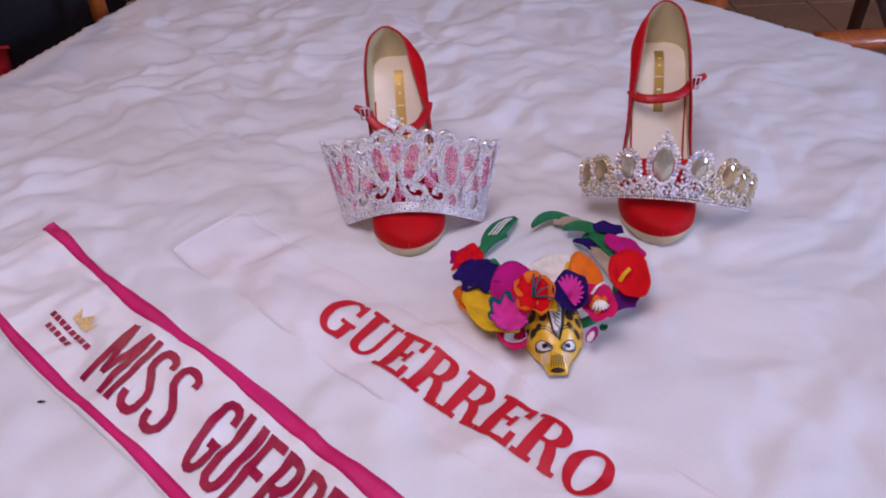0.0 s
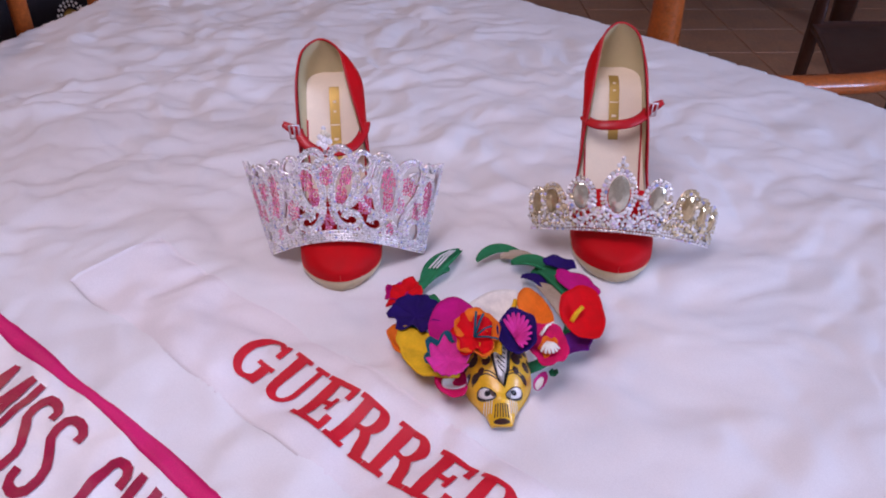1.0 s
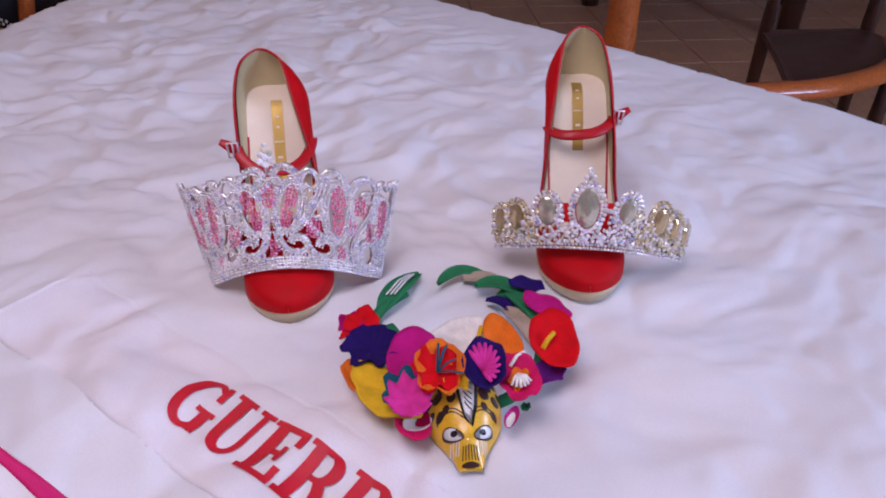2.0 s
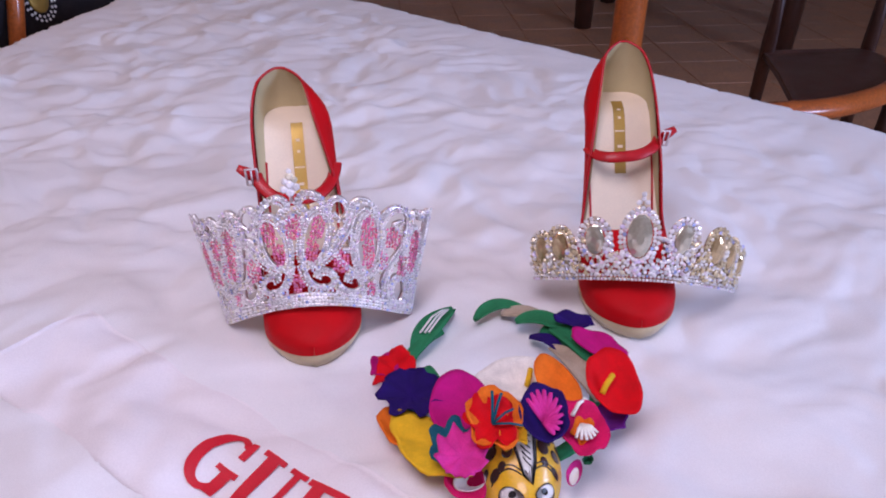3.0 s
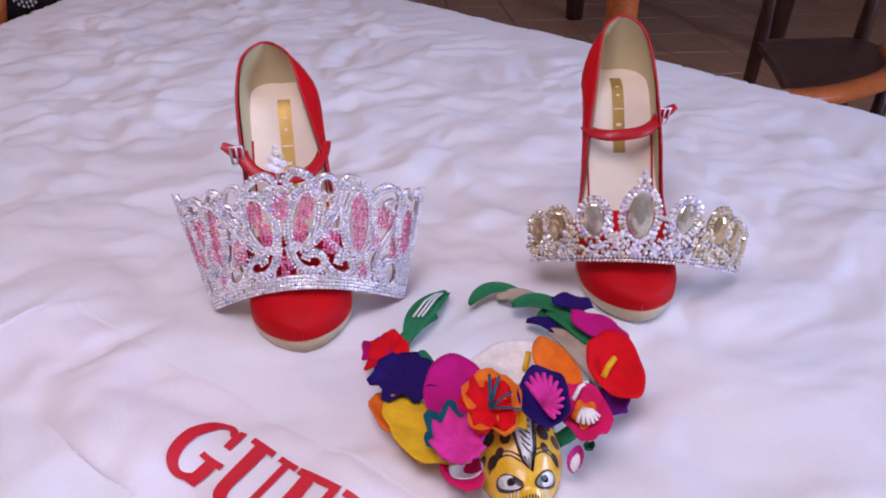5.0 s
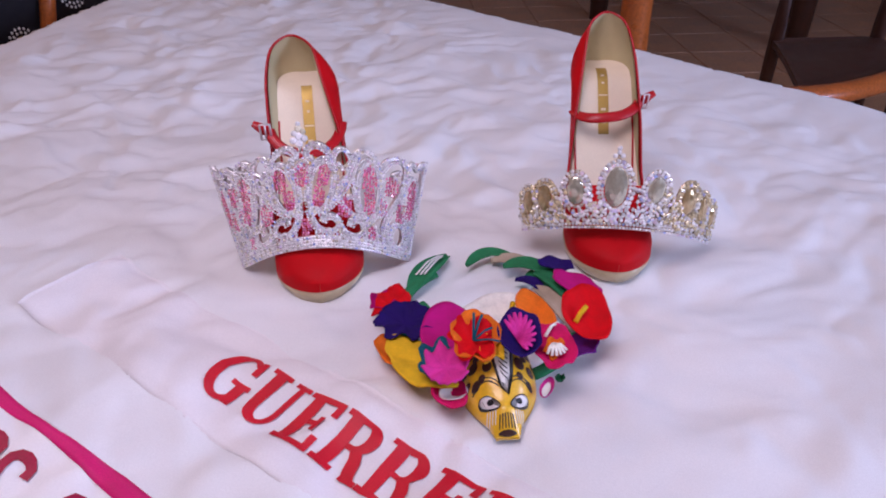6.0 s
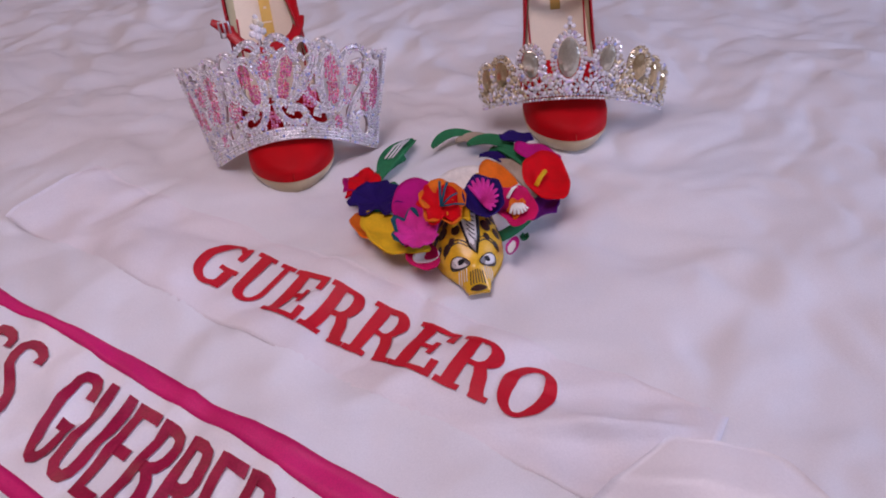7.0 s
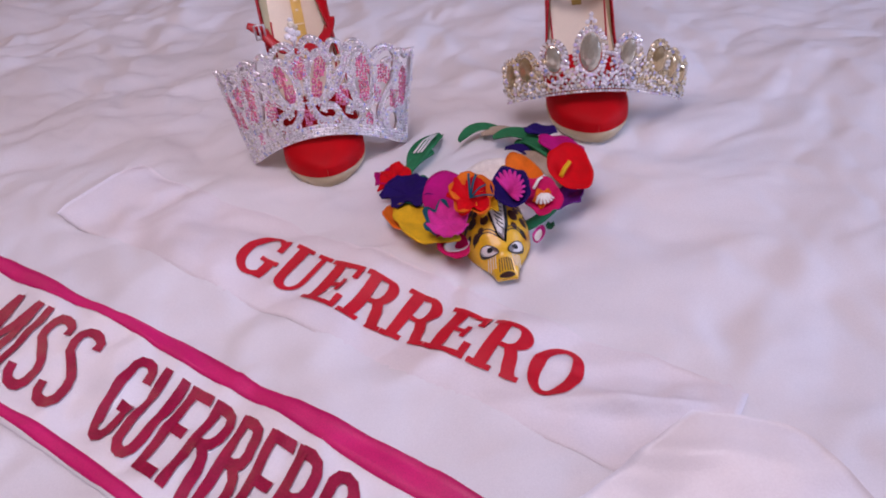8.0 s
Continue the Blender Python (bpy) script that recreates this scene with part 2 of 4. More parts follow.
def cloth_z(x, y):
    """Height of the cloth: crumpled facets, stronger at the far left, softer where things lie."""
    calm = 1 - 0.22 * smoothstep(0.72, 0.55, y) * smoothstep(0.25, 0.0, x) - 0.25 * math.exp(-(((x - 0.09) / 0.2) ** 2) - (((y - 0.58) / 0.14) ** 2))
    left = smoothstep(0.40, -0.25, x) * 0.50 + 0.70
    wx = x + 0.06 * noise.noise((x * 5, y * 5, 3.1)) + 0.015 * noise.noise((x * 17, y * 17, 5.1))
    wy = y + 0.06 * noise.noise((x * 5, y * 5, 7.7)) + 0.015 * noise.noise((x * 19, y * 19, 8.3))
    z = 0.015 * facet((wx + 0.5 * wy) * 3.2, (wy - 0.4 * wx) * 4.6, 0.5)
    z += 0.012 * left * facet((wx - 0.6 * wy) * 7.0, (wy + 0.35 * wx) * 9.5, 4.5, 0.03)
    z -= 0.010 * left * facet((wx + 0.9 * wy) * 9.0, (wy - 0.8 * wx) * 7.0, 11.5, 0.025)
    z += 0.0095 * left * facet(wx * 13 + wy * 5, wy * 19 - wx * 6, 21.5, 0.02)
    z -= 0.0062 * left * facet(wx * 21 - wy * 12, wy * 24 + wx * 10, 31.5, 0.02)
    z += 0.0036 * facet(wx * 34 + wy * 12, wy * 46 - wx * 14, 41.5, 0.03)
    return TOP + calm * (z - 0.003)


# ---- setting ----
b = Build()
tile = 0.33
floor = mesh_object("floor", [(-3.2, -3.0, -0.004), (3.6, -3.0, -0.004), (3.6, 5.6, -0.004), (-3.2, 5.6, -0.004), (-3.2, -3.0, -0.1), (3.6, -3.0, -0.1), (3.6, 5.6, -0.1), (-3.2, 5.6, -0.1)],
                    [(0, 1, 2, 3), (7, 6, 5, 4), (0, 4, 5, 1), (1, 5, 6, 2), (2, 6, 7, 3), (3, 7, 4, 0)], GROUT, smooth=False)
tagged(floor, "brown ceramic tile floor with dark grout", "floor", kind="structure")
for name, c, s in (("wall_north", (0.2, 5.66, 1.3), (6.8, 0.12, 2.8)), ("wall_south", (0.2, -3.06, 1.3), (6.8, 0.12, 2.8)),
                   ("wall_west", (-3.26, 1.3, 1.3), (0.12, 8.6, 2.8)), ("wall_east", (3.66, 1.3, 1.3), (0.12, 8.6, 2.8))):
    tagged(Build().box(c, s).out(name, WALL, smooth=False), "plain cream painted plaster room wall", "wall", kind="structure")
tagged(Build().box((0.2, 1.3, 2.66), (6.9, 8.7, 0.1)).out("ceiling", CEIL, smooth=False), "plain white painted ceiling", "ceiling", kind="structure")

# table under the cloth
table = thing("dining_table", "wooden dining table hidden under a white cloth", "table", (0, 0.8, 0))
inner = [(x * 0.985, 0.8 + (y - 0.8) * 0.985) for x, y in OUTLINE]
n = len(inner)
tt = mesh_object("tabletop", [(x, y - 0.8, 0.728) for x, y in inner] + [(x, y - 0.8, 0.71) for x, y in inner],
                 [tuple(range(n - 1, -1, -1)), tuple(range(n, 2 * n))] + [(i, (i + 1) % n, n + (i + 1) % n, n + i) for i in range(n)], DARK_WOOD, table, smooth=False)
for x, y in ((-0.7, -0.9), (0.65, -0.85), (-0.45, 0.85), (0.4, 0.25)):
    Build().tube([(x, y, 0.71), (x, y, 0.4), (x, y, 0)], [0.04, 0.035, 0.028], 12).out("leg", DARK_WOOD, table)

# the cloth
step = 0.006
xs = np.arange(-1.36, 1.34, step)
ys = np.arange(-0.76, 2.44, step)
index, verts, faces = {}, [], []
for i, x in enumerate(xs):
    for j, y in enumerate(ys):
        d, way = outside(x, y)
        if d > 0.30:
            continue
        z = TOP + (cloth_z(x, y) - TOP) * (0.25 + 0.75 * smoothstep(0.01, 0.16, -d))
        if d <= -0.012:
            p = (x, y, z)
        else:
            e = d + 0.012
            bx, by = x - way[0] * d, y - way[1] * d
            ang = min(e / 0.02, math.pi / 2)
            out_ = -0.012 + 0.0127 * math.sin(ang) + 0.06 * max(0, e - 0.03) + 0.03 * max(0, e - 0.03) / 0.3 * noise.noise((bx * 9, by * 9, 2)) * 2
            drop = 0.0127 * (1 - math.cos(ang)) + max(0, e - 0.0314)
            p = (bx + way[0] * out_, by + way[1] * out_, z - drop)
        index[i, j] = len(verts)
        verts.append(p)
for (i, j), a in index.items():
    q = index.get((i + 1, j)), index.get((i + 1, j + 1)), index.get((i, j + 1))
    if None not in q:
        faces.append((a, *q))
cloth = mesh_object("tablecloth", verts, faces, CLOTH)
tagged(cloth, "wrinkled white cotton tablecloth draped over the table", "tablecloth")

# ---- sashes ----


def on_cloth(x, y, up):
    return Vector((x, y, cloth_z(x, y) + up))


class Ribbon:
    """A band that lies along the way (ux, uy), with s along it and n across it, over the cloth."""

    def __init__(self, ux, uy, lift, bend):
        self.u, self.n, self.lift, self.bend = (ux, uy), (-uy, ux), lift, bend

    def at(self, s, n, up=0.0):
        ds, dn = self.bend(s, n)
        s2, n2 = s + ds, n + dn
        x = self.u[0] * s2 + self.n[0] * n2
        y = self.u[1] * s2 + self.n[1] * n2
        p = on_cloth(x, y, 0.0011 + up)
        p.z += self.lift(s, n)
        return p

    def band(self, s0, s1, n0, n1, up, material, name, parent, thick=0.0003, ns=90, nn=10, label="", hug=0.0):
        rows = []
        for i in range(ns + 1):
            s = lerp(s0(0) if callable(s0) else s0, s1, i / ns)
            row = []
            for j in range(nn + 1):
                k = j / nn
                a = n0(s) if callable(n0) else n0
                c = n1(s) if callable(n1) else n1
                n_ = lerp(a, c, k)
                row.append(self.at(s, n_, up - hug * (1 - smoothstep(0.0, 0.12, min(k, 1 - k)))))
            rows.append(row)
        return Build().sheet(rows, thick).out(name, material, parent, label)


def arc2(cx, cy, rx, ry, a0, a1, n=18):
    return [(cx + rx * math.cos(radians(lerp(a0, a1, i / n))), cy + ry * math.sin(radians(lerp(a0, a1, i / n)))) for i in range(n + 1)]


def strip(outer, inner):
    """Faces between two equally long lines."""
    m = len(outer)
    return outer + inner, [(i, i + 1, m + i + 1, m + i) for i in range(m - 1)]


def bar(x0, y0, x1, y1, n=4):
    if abs(x1 - x0) > abs(y1 - y0):
        a = [(lerp(x0, x1, i / n), y0) for i in range(n + 1)]
        c = [(lerp(x0, x1, i / n), y1) for i in range(n + 1)]
    else:
        a = [(x0, lerp(y0, y1, i / n)) for i in range(n + 1)]
        c = [(x1, lerp(y0, y1, i / n)) for i in range(n + 1)]
    return strip(a, c)


def slab_letter(ch):
    """A bold slab-serif capital, cap height 1, as pieces of 2D faces."""
    if ch == "O":
        return [strip(arc2(0.42, 0.5, 0.42, 0.52, 0, 360, 40), arc2(0.42, 0.5, 0.20, 0.43, 0, 360, 40))], 0.84
    if ch == "G":
        return [strip(arc2(0.43, 0.5, 0.43, 0.52, 38, 318, 34), arc2(0.46, 0.5, 0.24, 0.41, 52, 308, 34)),
                bar(0.60, 0.02, 0.82, 0.44), bar(0.48, 0.38, 0.90, 0.47), bar(0.66, 0.66, 0.80, 0.98)], 0.90
    if ch == "U":
        low_o = [(0.10, 1.0), (0.10, 0.7), (0.10, 0.45)] + arc2(0.44, 0.34, 0.34, 0.36, 180, 360, 18) + [(0.78, 0.45), (0.78, 0.7), (0.78, 1.0)]
        low_i = [(0.34, 1.0), (0.34, 0.7), (0.34, 0.45)] + arc2(0.50, 0.34, 0.16, 0.25, 180, 360, 18) + [(0.66, 0.45), (0.66, 0.7), (0.66, 1.0)]
        return [strip(low_o, low_i), bar(0.0, 0.91, 0.44, 1.0), bar(0.56, 0.91, 0.90, 1.0)], 0.90
    if ch == "E":
        return [bar(0.10, 0.0, 0.34, 1.0, 6), bar(0.0, 0.0, 0.80, 0.10), bar(0.0, 0.90, 0.78, 1.0), bar(0.3, 0.46, 0.58, 0.56),
                bar(0.66, 0.05, 0.80, 0.30), bar(0.64, 0.72, 0.78, 0.95), bar(0.50, 0.36, 0.60, 0.66)], 0.82
    return [bar(0.10, 0.0, 0.34, 1.0, 6), bar(0.0, 0.0, 0.44, 0.10), bar(0.0, 0.90, 0.5, 1.0),
            strip([(0.3, 1.0)] + arc2(0.46, 0.73, 0.36, 0.27, 90, -90, 16) + [(0.3, 0.46)], [(0.3, 0.91)] + arc2(0.44, 0.73, 0.14, 0.18, 90, -90, 16) + [(0.3, 0.55)]),
            strip([(0.42, 0.52), (0.52, 0.36), (0.58, 0.16), (0.66, 0.0)], [(0.66, 0.52), (0.76, 0.36), (0.82, 0.16), (0.92, 0.0)]), bar(0.62, 0.0, 0.94, 0.09)], 0.90


# sash with the pink borders
sash = thing("pageant_sash", "white satin sash with pink borders and wine-red capitals", "sash", (0, 0, 0))
R1 = Ribbon(0.772, -0.636, lambda s, n: 0.003 * max(0, math.sin((s + 0.3) * 15)) * smoothstep(0.16, 0.2, n) + 0.0016 * (1 + noise.noise((s * 45, n * 70, 3.3))), lambda s, n: (0, 0.003 * math.sin(s * 14 + 0.6)))
R1.band(-0.80, 0.25, 0.078, 0.198, 0.0, SATIN_PALE, "ribbon", sash, ns=240, nn=24)
wid = lambda s: 0.006 + 0.0035 * smoothstep(-0.36, -0.22, s) + 0.002 * math.sin(s * 30)
R1.band(-0.805, 0.25, lambda s: 0.192 - wid(s), lambda s: 0.1925 + wid(s), 0.0008, PINK, "border", sash, label="bright pink satin border", ns=120, nn=3)
R1.band(-0.745, 0.25, lambda s: 0.086 - 0.0048 + 0.0012 * math.sin(s * 23), lambda s: 0.086 + 0.0050 + 0.0010 * math.sin(s * 31 + 1), 0.0008, PINK, "border", sash, label="bright pink satin border", ns=120, nn=3)


def stroke(pts, w):
    """A flat stroke of half width w along a line, cut fine enough to follow the cloth."""
    fine = [Vector(pts[0])]
    for a, c in zip(pts, pts[1:]):
        a, c = Vector(a), Vector(c)
        m = max(1, int((c - a).length / 0.005))
        fine += [a.lerp(c, (i + 1) / m) for i in range(m)]
    one, two = [], []
    for i, q in enumerate(fine):
        d = (fine[min(i + 1, len(fine) - 1)] - fine[max(i - 1, 0)]).normalized()
        one.append((q.x - d.y * w, q.y + d.x * w))
        two.append((q.x + d.y * w, q.y - d.x * w))
    return strip(one, two)


S_LINE = [(0.34, 0.78), (0.33, 0.88), (0.27, 0.93), (0.20, 0.945), (0.12, 0.93), (0.07, 0.86), (0.06, 0.75), (0.09, 0.64), (0.20, 0.53), (0.31, 0.41), (0.34, 0.30), (0.33, 0.15), (0.27, 0.07), (0.20, 0.055), (0.12, 0.07), (0.07, 0.14), (0.06, 0.24)]
STROKES = {
    "M": ([[(0.06, 0), (0.06, 1)], [(0.07, 1), (0.26, 0.22)], [(0.26, 0.22), (0.45, 1)], [(0.46, 0), (0.46, 1)]], 0.52),
    "I": ([[(0.06, 0), (0.06, 1)]], 0.12),
    "S": ([S_LINE], 0.40),
    "G": ([[(0.34, 0.74), (0.33, 0.87), (0.27, 0.93), (0.20, 0.945), (0.12, 0.92), (0.07, 0.85), (0.06, 0.70), (0.06, 0.30), (0.07, 0.15), (0.12, 0.08), (0.20, 0.055), (0.28, 0.08), (0.33, 0.15), (0.34, 0.28), (0.34, 0.46)], [(0.20, 0.43), (0.40, 0.43)]], 0.40),
    "U": ([[(0.06, 1), (0.06, 0.25), (0.08, 0.13), (0.14, 0.06), (0.20, 0.055), (0.26, 0.06), (0.32, 0.13), (0.34, 0.25), (0.34, 1)]], 0.40),
    "E": ([[(0.06, 0), (0.06, 1)], [(0.06, 0.945), (0.36, 0.945)], [(0.06, 0.52), (0.31, 0.52)], [(0.06, 0.055), (0.36, 0.055)]], 0.36),
    "R": ([[(0.06, 0), (0.06, 1)], [(0.06, 0.945), (0.20, 0.945), (0.29, 0.91), (0.33, 0.82), (0.33, 0.66), (0.29, 0.57), (0.20, 0.52), (0.06, 0.52)], [(0.20, 0.52), (0.29, 0.42), (0.33, 0.30), (0.34, 0.0)]], 0.40),
    "O": ([[(0.20, 0.055), (0.12, 0.08), (0.07, 0.15), (0.06, 0.30), (0.06, 0.70), (0.07, 0.85), (0.12, 0.92), (0.20, 0.945), (0.28, 0.92), (0.33, 0.85), (0.34, 0.70), (0.34, 0.30), (0.33, 0.15), (0.28, 0.08), (0.20, 0.055)]], 0.40),
}
CAP = 0.073
for word, s0, s1 in (("MISS", -0.538, -0.413), ("GUERRERO", -0.379, -0.152)):
    gap = 0.0036
    k = (s1 - s0 - gap * (len(word) - 1)) / sum(STROKES[ch][1] for ch in word)
    s = s0
    for ch in word:
        lines, w = STROKES[ch]
        bld = Build()
        for i, line in enumerate(lines):
            vs, fs = stroke([(x * k, y * CAP) for x, y in line], 0.0043)
            bld.add([R1.at(s + x - 0.29 * y, 0.101 + y, 0.0015 + 0.00006 * i) for x, y in vs], fs)
        bld.out("letter", LETTER_WINE, sash)
        s += w * k + gap
# small emblem and bars at the sash's end
for s_, n_, l in [(-0.645 + 0.0096 * i, 0.1245, 0.0074) for i in range(8)] + [(-0.634 + 0.0098 * i, 0.1135, 0.0072) for i in range(5)]:
    vs, fs = bar(0, 0, l, 0.0062, 4)
    mesh_object("print_bar", [R1.at(s_ + x - 0.2 * y, n_ + y, 0.0009) for x, y in vs], fs, LETTER_WINE, sash)
crown = [(0, 0), (0.022, 0), (0.026, 0.016), (0.018, 0.008), (0.011, 0.02), (0.004, 0.008), (-0.004, 0.016)]
mesh_object("emblem", [R1.at(-0.620 + x * 1.2, 0.137 + y * 0.9, 0.0009) for x, y in crown], [(0, 1, 2, 3), (0, 3, 5), (3, 4, 5), (0, 5, 6)], OCHRE, sash, "faded gold emblem")

# sash with the plain edge
sash2 = thing("pageant_sash", "plain white satin sash with red slab-serif capitals, one end folded", "sash", (0, 0, 0))


def lift2(s, n):
    # a raised crease runs slantwise over the band, near its last letter
    d = (-(s + 0.12) * 0.061 + (n - 0.274) * 0.117) / 0.132
    along = smoothstep(-0.15, -0.06, s) * smoothstep(0.006, -0.02, s)
    return 0.009 * along * math.exp(-((d / (0.007 if d > 0 else 0.004)) ** 2)) + 0.004 * smoothstep(-0.58, -0.63, s) + 0.0012 * math.sin(s * 34 + n * 50) * math.sin(s * 15) + 0.0012


def bend2(s, n):
    return (0.0, 0.0)


def lift3(s, n):
    return 0.002 + 0.026 * smoothstep(0.215, 0.315, n) * (0.85 + 0.15 * math.sin(s * 38)) + 0.003 * math.exp(-(((n - 0.285 - 0.3 * (s - 0.05)) / 0.008) ** 2))


R2 = Ribbon(0.768, -0.640, lift2, bend2)
R2.band(-0.632, 0.012, 0.258, 0.362, 0.0, SATIN, "ribbon", sash2, ns=120, nn=24, hug=0.0026)
R3 = Ribbon(0.768, -0.640, lift3, lambda s, n: ((n - 0.264) * 0.54 - 0.036, 0.0))
# paler satin: the light the raised fold catches is put into its colour
R3.band(0.0, 0.40, 0.200, lambda s: 0.304 + 0.014 * math.exp(-(((s - 0.045) / 0.03) ** 2)) - 0.25 * max(0, s - 0.07), 0.0, SATIN_PALE, "folded_end", sash2, ns=70, nn=24, label="crumpled folded end of the white sash")
s = -0.420
for ch in "GUERRERO":
    pieces, w = slab_letter(ch)
    bld = Build()
    for k, (vs, fs) in enumerate(pieces):
        bld.add([R2.at(s + x * 0.0450, 0.2862 + y * 0.0500, 0.0014 + 0.00006 * k) for x, y in vs], fs)
    bld.out("letter", LETTER_RED, sash2)
    s += w * 0.0450 + 0.0021

lint = mesh_object("lint_speck", [on_cloth(-0.378 + 0.004 * math.cos(i), 0.392 + 0.0018 * math.sin(i), 0.0014) for i in range(6)] + [on_cloth(-0.378, 0.392, 0.0026)], [(i, (i + 1) % 6, 6) for i in range(6)], LINT)
tagged(lint, "tiny dark lint speck on the white cloth", "lint")

# ---- shoes ----
W_KEYS = [(0.05, 0.0405), (0.07, 0.0405), (0.10, 0.0345), (0.13, 0.0305), (0.165, 0.0285)]
I_KEYS = [(0.0, 0.022), (0.05, 0.022), (0.08, 0.036), (0.12, 0.092), (0.155, 0.142), (0.175, 0.150), (0.192, 0.152)]
H_KEYS = [(0.07, 0.010), (0.095, 0.011), (0.113, 0.028), (0.13, 0.034), (0.155, 0.037), (0.175, 0.044), (0.192, 0.049)]
IN_KEYS = [(0.08, 1.0), (0.115, 0.95), (0.14, 0.84), (0.165, 0.66), (0.18, 0.54), (0.192, 0.45)]


def width_at(u):
    if u < 0.05:
        return 0.0006 + 0.0399 * max(0.0, 1 - (1 - u / 0.05) ** 1.85) ** 0.52
    if u > 0.165:
        return 0.0006 + 0.0279 * max(0.0, 1 - ((u - 0.165) / 0.0265) ** 2) ** 0.5
    return spline(W_KEYS, u)


def insole_z(u):
    return spline(I_KEYS, u)


def shoe(side, strap_z, tall, strip, yb, lean):
    """A high-heeled strap shoe, toe at the origin pointing to -y. side: +1 has the buckle at +x."""
    ob = thing("strap_shoe", "red suede high-heeled strap shoe with cream lining and beige platform", "shoe", group="pair of red shoes")
    us = [0.05 * (1 - math.cos(math.pi / 2 * i / 11)) for i in range(12)] + [0.062, 0.07, 0.078, 0.085, 0.092, 0.10, 0.115, 0.13, 0.145, 0.155] + [0.165 + 0.0264 * math.sin(math.pi / 2 * i / 8) for i in range(9)]
    # platform and sole: a slab that follows the arch
    rows = []
    for u in us:
        w, z = width_at(u) * 1.03, insole_z(u)
        lo = 0.0 if u < 0.075 else max(0.0, z - 0.006 - 0.016 * smoothstep(0.11, 0.075, u))
        inset = 0.004 if u < 0.075 else 0.001
        top_z = z - 0.002 - 0.007 * smoothstep(0.085, 0.07, u)
        rows.append([(-w, u, top_z), (-w * 1.0, u, lerp(lo, top_z, 0.55)), (-max(w - inset, 0.001), u, lo), (max(w - inset, 0.001), u, lo), (w, u, lerp(lo, top_z, 0.55)), (w, u, top_z)])
    Build().grid(rows, closed=True, cap=True).out("platform_sole", SOLE, ob, "glossy beige platform sole")
    # insole
    rows = [[(width_at(u) * k * 0.985, u, insole_z(u) + 0.0005 + 0.002 * k * k) for k in (-1, -0.6, -0.2, 0.2, 0.6, 1)] for u in us if u > 0.058]
    Build().grid(rows).out("insole", INSOLE, ob, "ivory leather insole")
    # vamp: a dome over the toes with a curved throat
    rows, m = [], 16
    for j in range(m + 1):
        a = math.pi * j / m
        row = []
        throat = 0.078 + 0.012 * (1 - math.sin(a)) ** 1.0
        for i in range(23):
            u = throat * (i / 22) ** 2
            w = (width_at(u) - 0.0005) * 1.045
            hgt = 0.001 + 0.025 * min(1, u / 0.055) ** 0.62 + 0.006 * smoothstep(0.05, 0.085, u)
            c, sn = math.cos(a), math.sin(a)
            row.append((w * math.copysign(abs(c) ** 0.8, c), u - 0.0005, insole_z(u) - 0.010 * smoothstep(0.09, 0.075, u) + (hgt - 0.002 + 0.010 * smoothstep(0.09, 0.075, u)) * sn ** 0.6))
        rows.append(row)
    Build().grid(rows).out("vamp", SUEDE, ob, "red suede toe cap")
    # quarters: an outer wall and a lining, open at the sides above a low edge
    qs = [0.07 + 0.095 * i / 18 for i in range(18)] + [0.165 + 0.0264 * math.sin(math.pi / 2 * i / 10) for i in range(11)]
    ring = [(width_at(u), u) for u in qs] + [(-width_at(u), u) for u in reversed(qs)]
    outer, lining, rim = [], [], []
    for x, u in ring:
        z0, hh, ins = insole_z(u), spline(H_KEYS, u) * lerp(1, tall, smoothstep(0.13, 0.18, u)), spline(IN_KEYS, u)
        back = 0.003 - 0.010 * smoothstep(0.165, 0.19, u)
        bulge = 0.003 * smoothstep(0.10, 0.15, u)
        slant = lean * smoothstep(0.09, 0.15, u)
        ox = x * 1.05 + math.copysign(0.0012, x)
        outer.append([(slant * k + ox * lerp(1, ins, k ** 1.6) + math.copysign(bulge * math.sin(math.pi * k), x), u + back * k * k + (0.004 * math.sin(math.pi * k) if u > 0.18 else 0), z0 - 0.005 + (hh + 0.005) * k) for k in (0, 0.2, 0.4, 0.6, 0.8, 1.0)])
        lining.append([(slant * k + x * 0.985 * lerp(1, ins, k ** 1.6) + math.copysign(bulge * math.sin(math.pi * k) * 0.7, x), u + back * k * k - 0.0016, z0 + hh * k) for k in (0, 0.2, 0.4, 0.6, 0.8, 0.99)])
        rim.append((slant + ox * ins * 0.99, u + back - 0.0006, z0 + hh))
    Build().grid(outer).out("quarter", SUEDE, ob, "red suede heel counter and sides")
    Build().grid(lining).out("lining", LINING, ob, "cream leather lining")
    Build().tube(rim, 0.0013, 6).out("piping", RED_LEATHER, ob, "red leather edge piping")
    for sg in (-1, 1):
        Build().tube([(sg * width_at(u) * lerp(0.80, 0.97, smoothstep(0.085, 0.135, u)), u, insole_z(u) + 0.0022) for u in [0.074 + 0.064 * i / 20 for i in range(21)]], 0.0011, 6).out("inner_piping", RED_LEATHER, ob, "red edge of the insole")
    # heel
    rows = []
    for k in range(9):
        t = k / 8
        z = lerp(insole_z(0.165) - 0.006, 0.0, t)
        r = lerp(0.024, 0.010, smoothstep(0, 0.7, t)) + 0.002 * smoothstep(0.8, 1, t)
        cy = lerp(0.165, 0.172, t)
        rows.append([(r * math.cos(q * math.tau / 16), cy + r * 0.95 * math.sin(q * math.tau / 16), lerp(insole_z(cy + r * 0.95 * math.sin(q * math.tau / 16)) - 0.011, 0.0, t)) for q in range(16)])
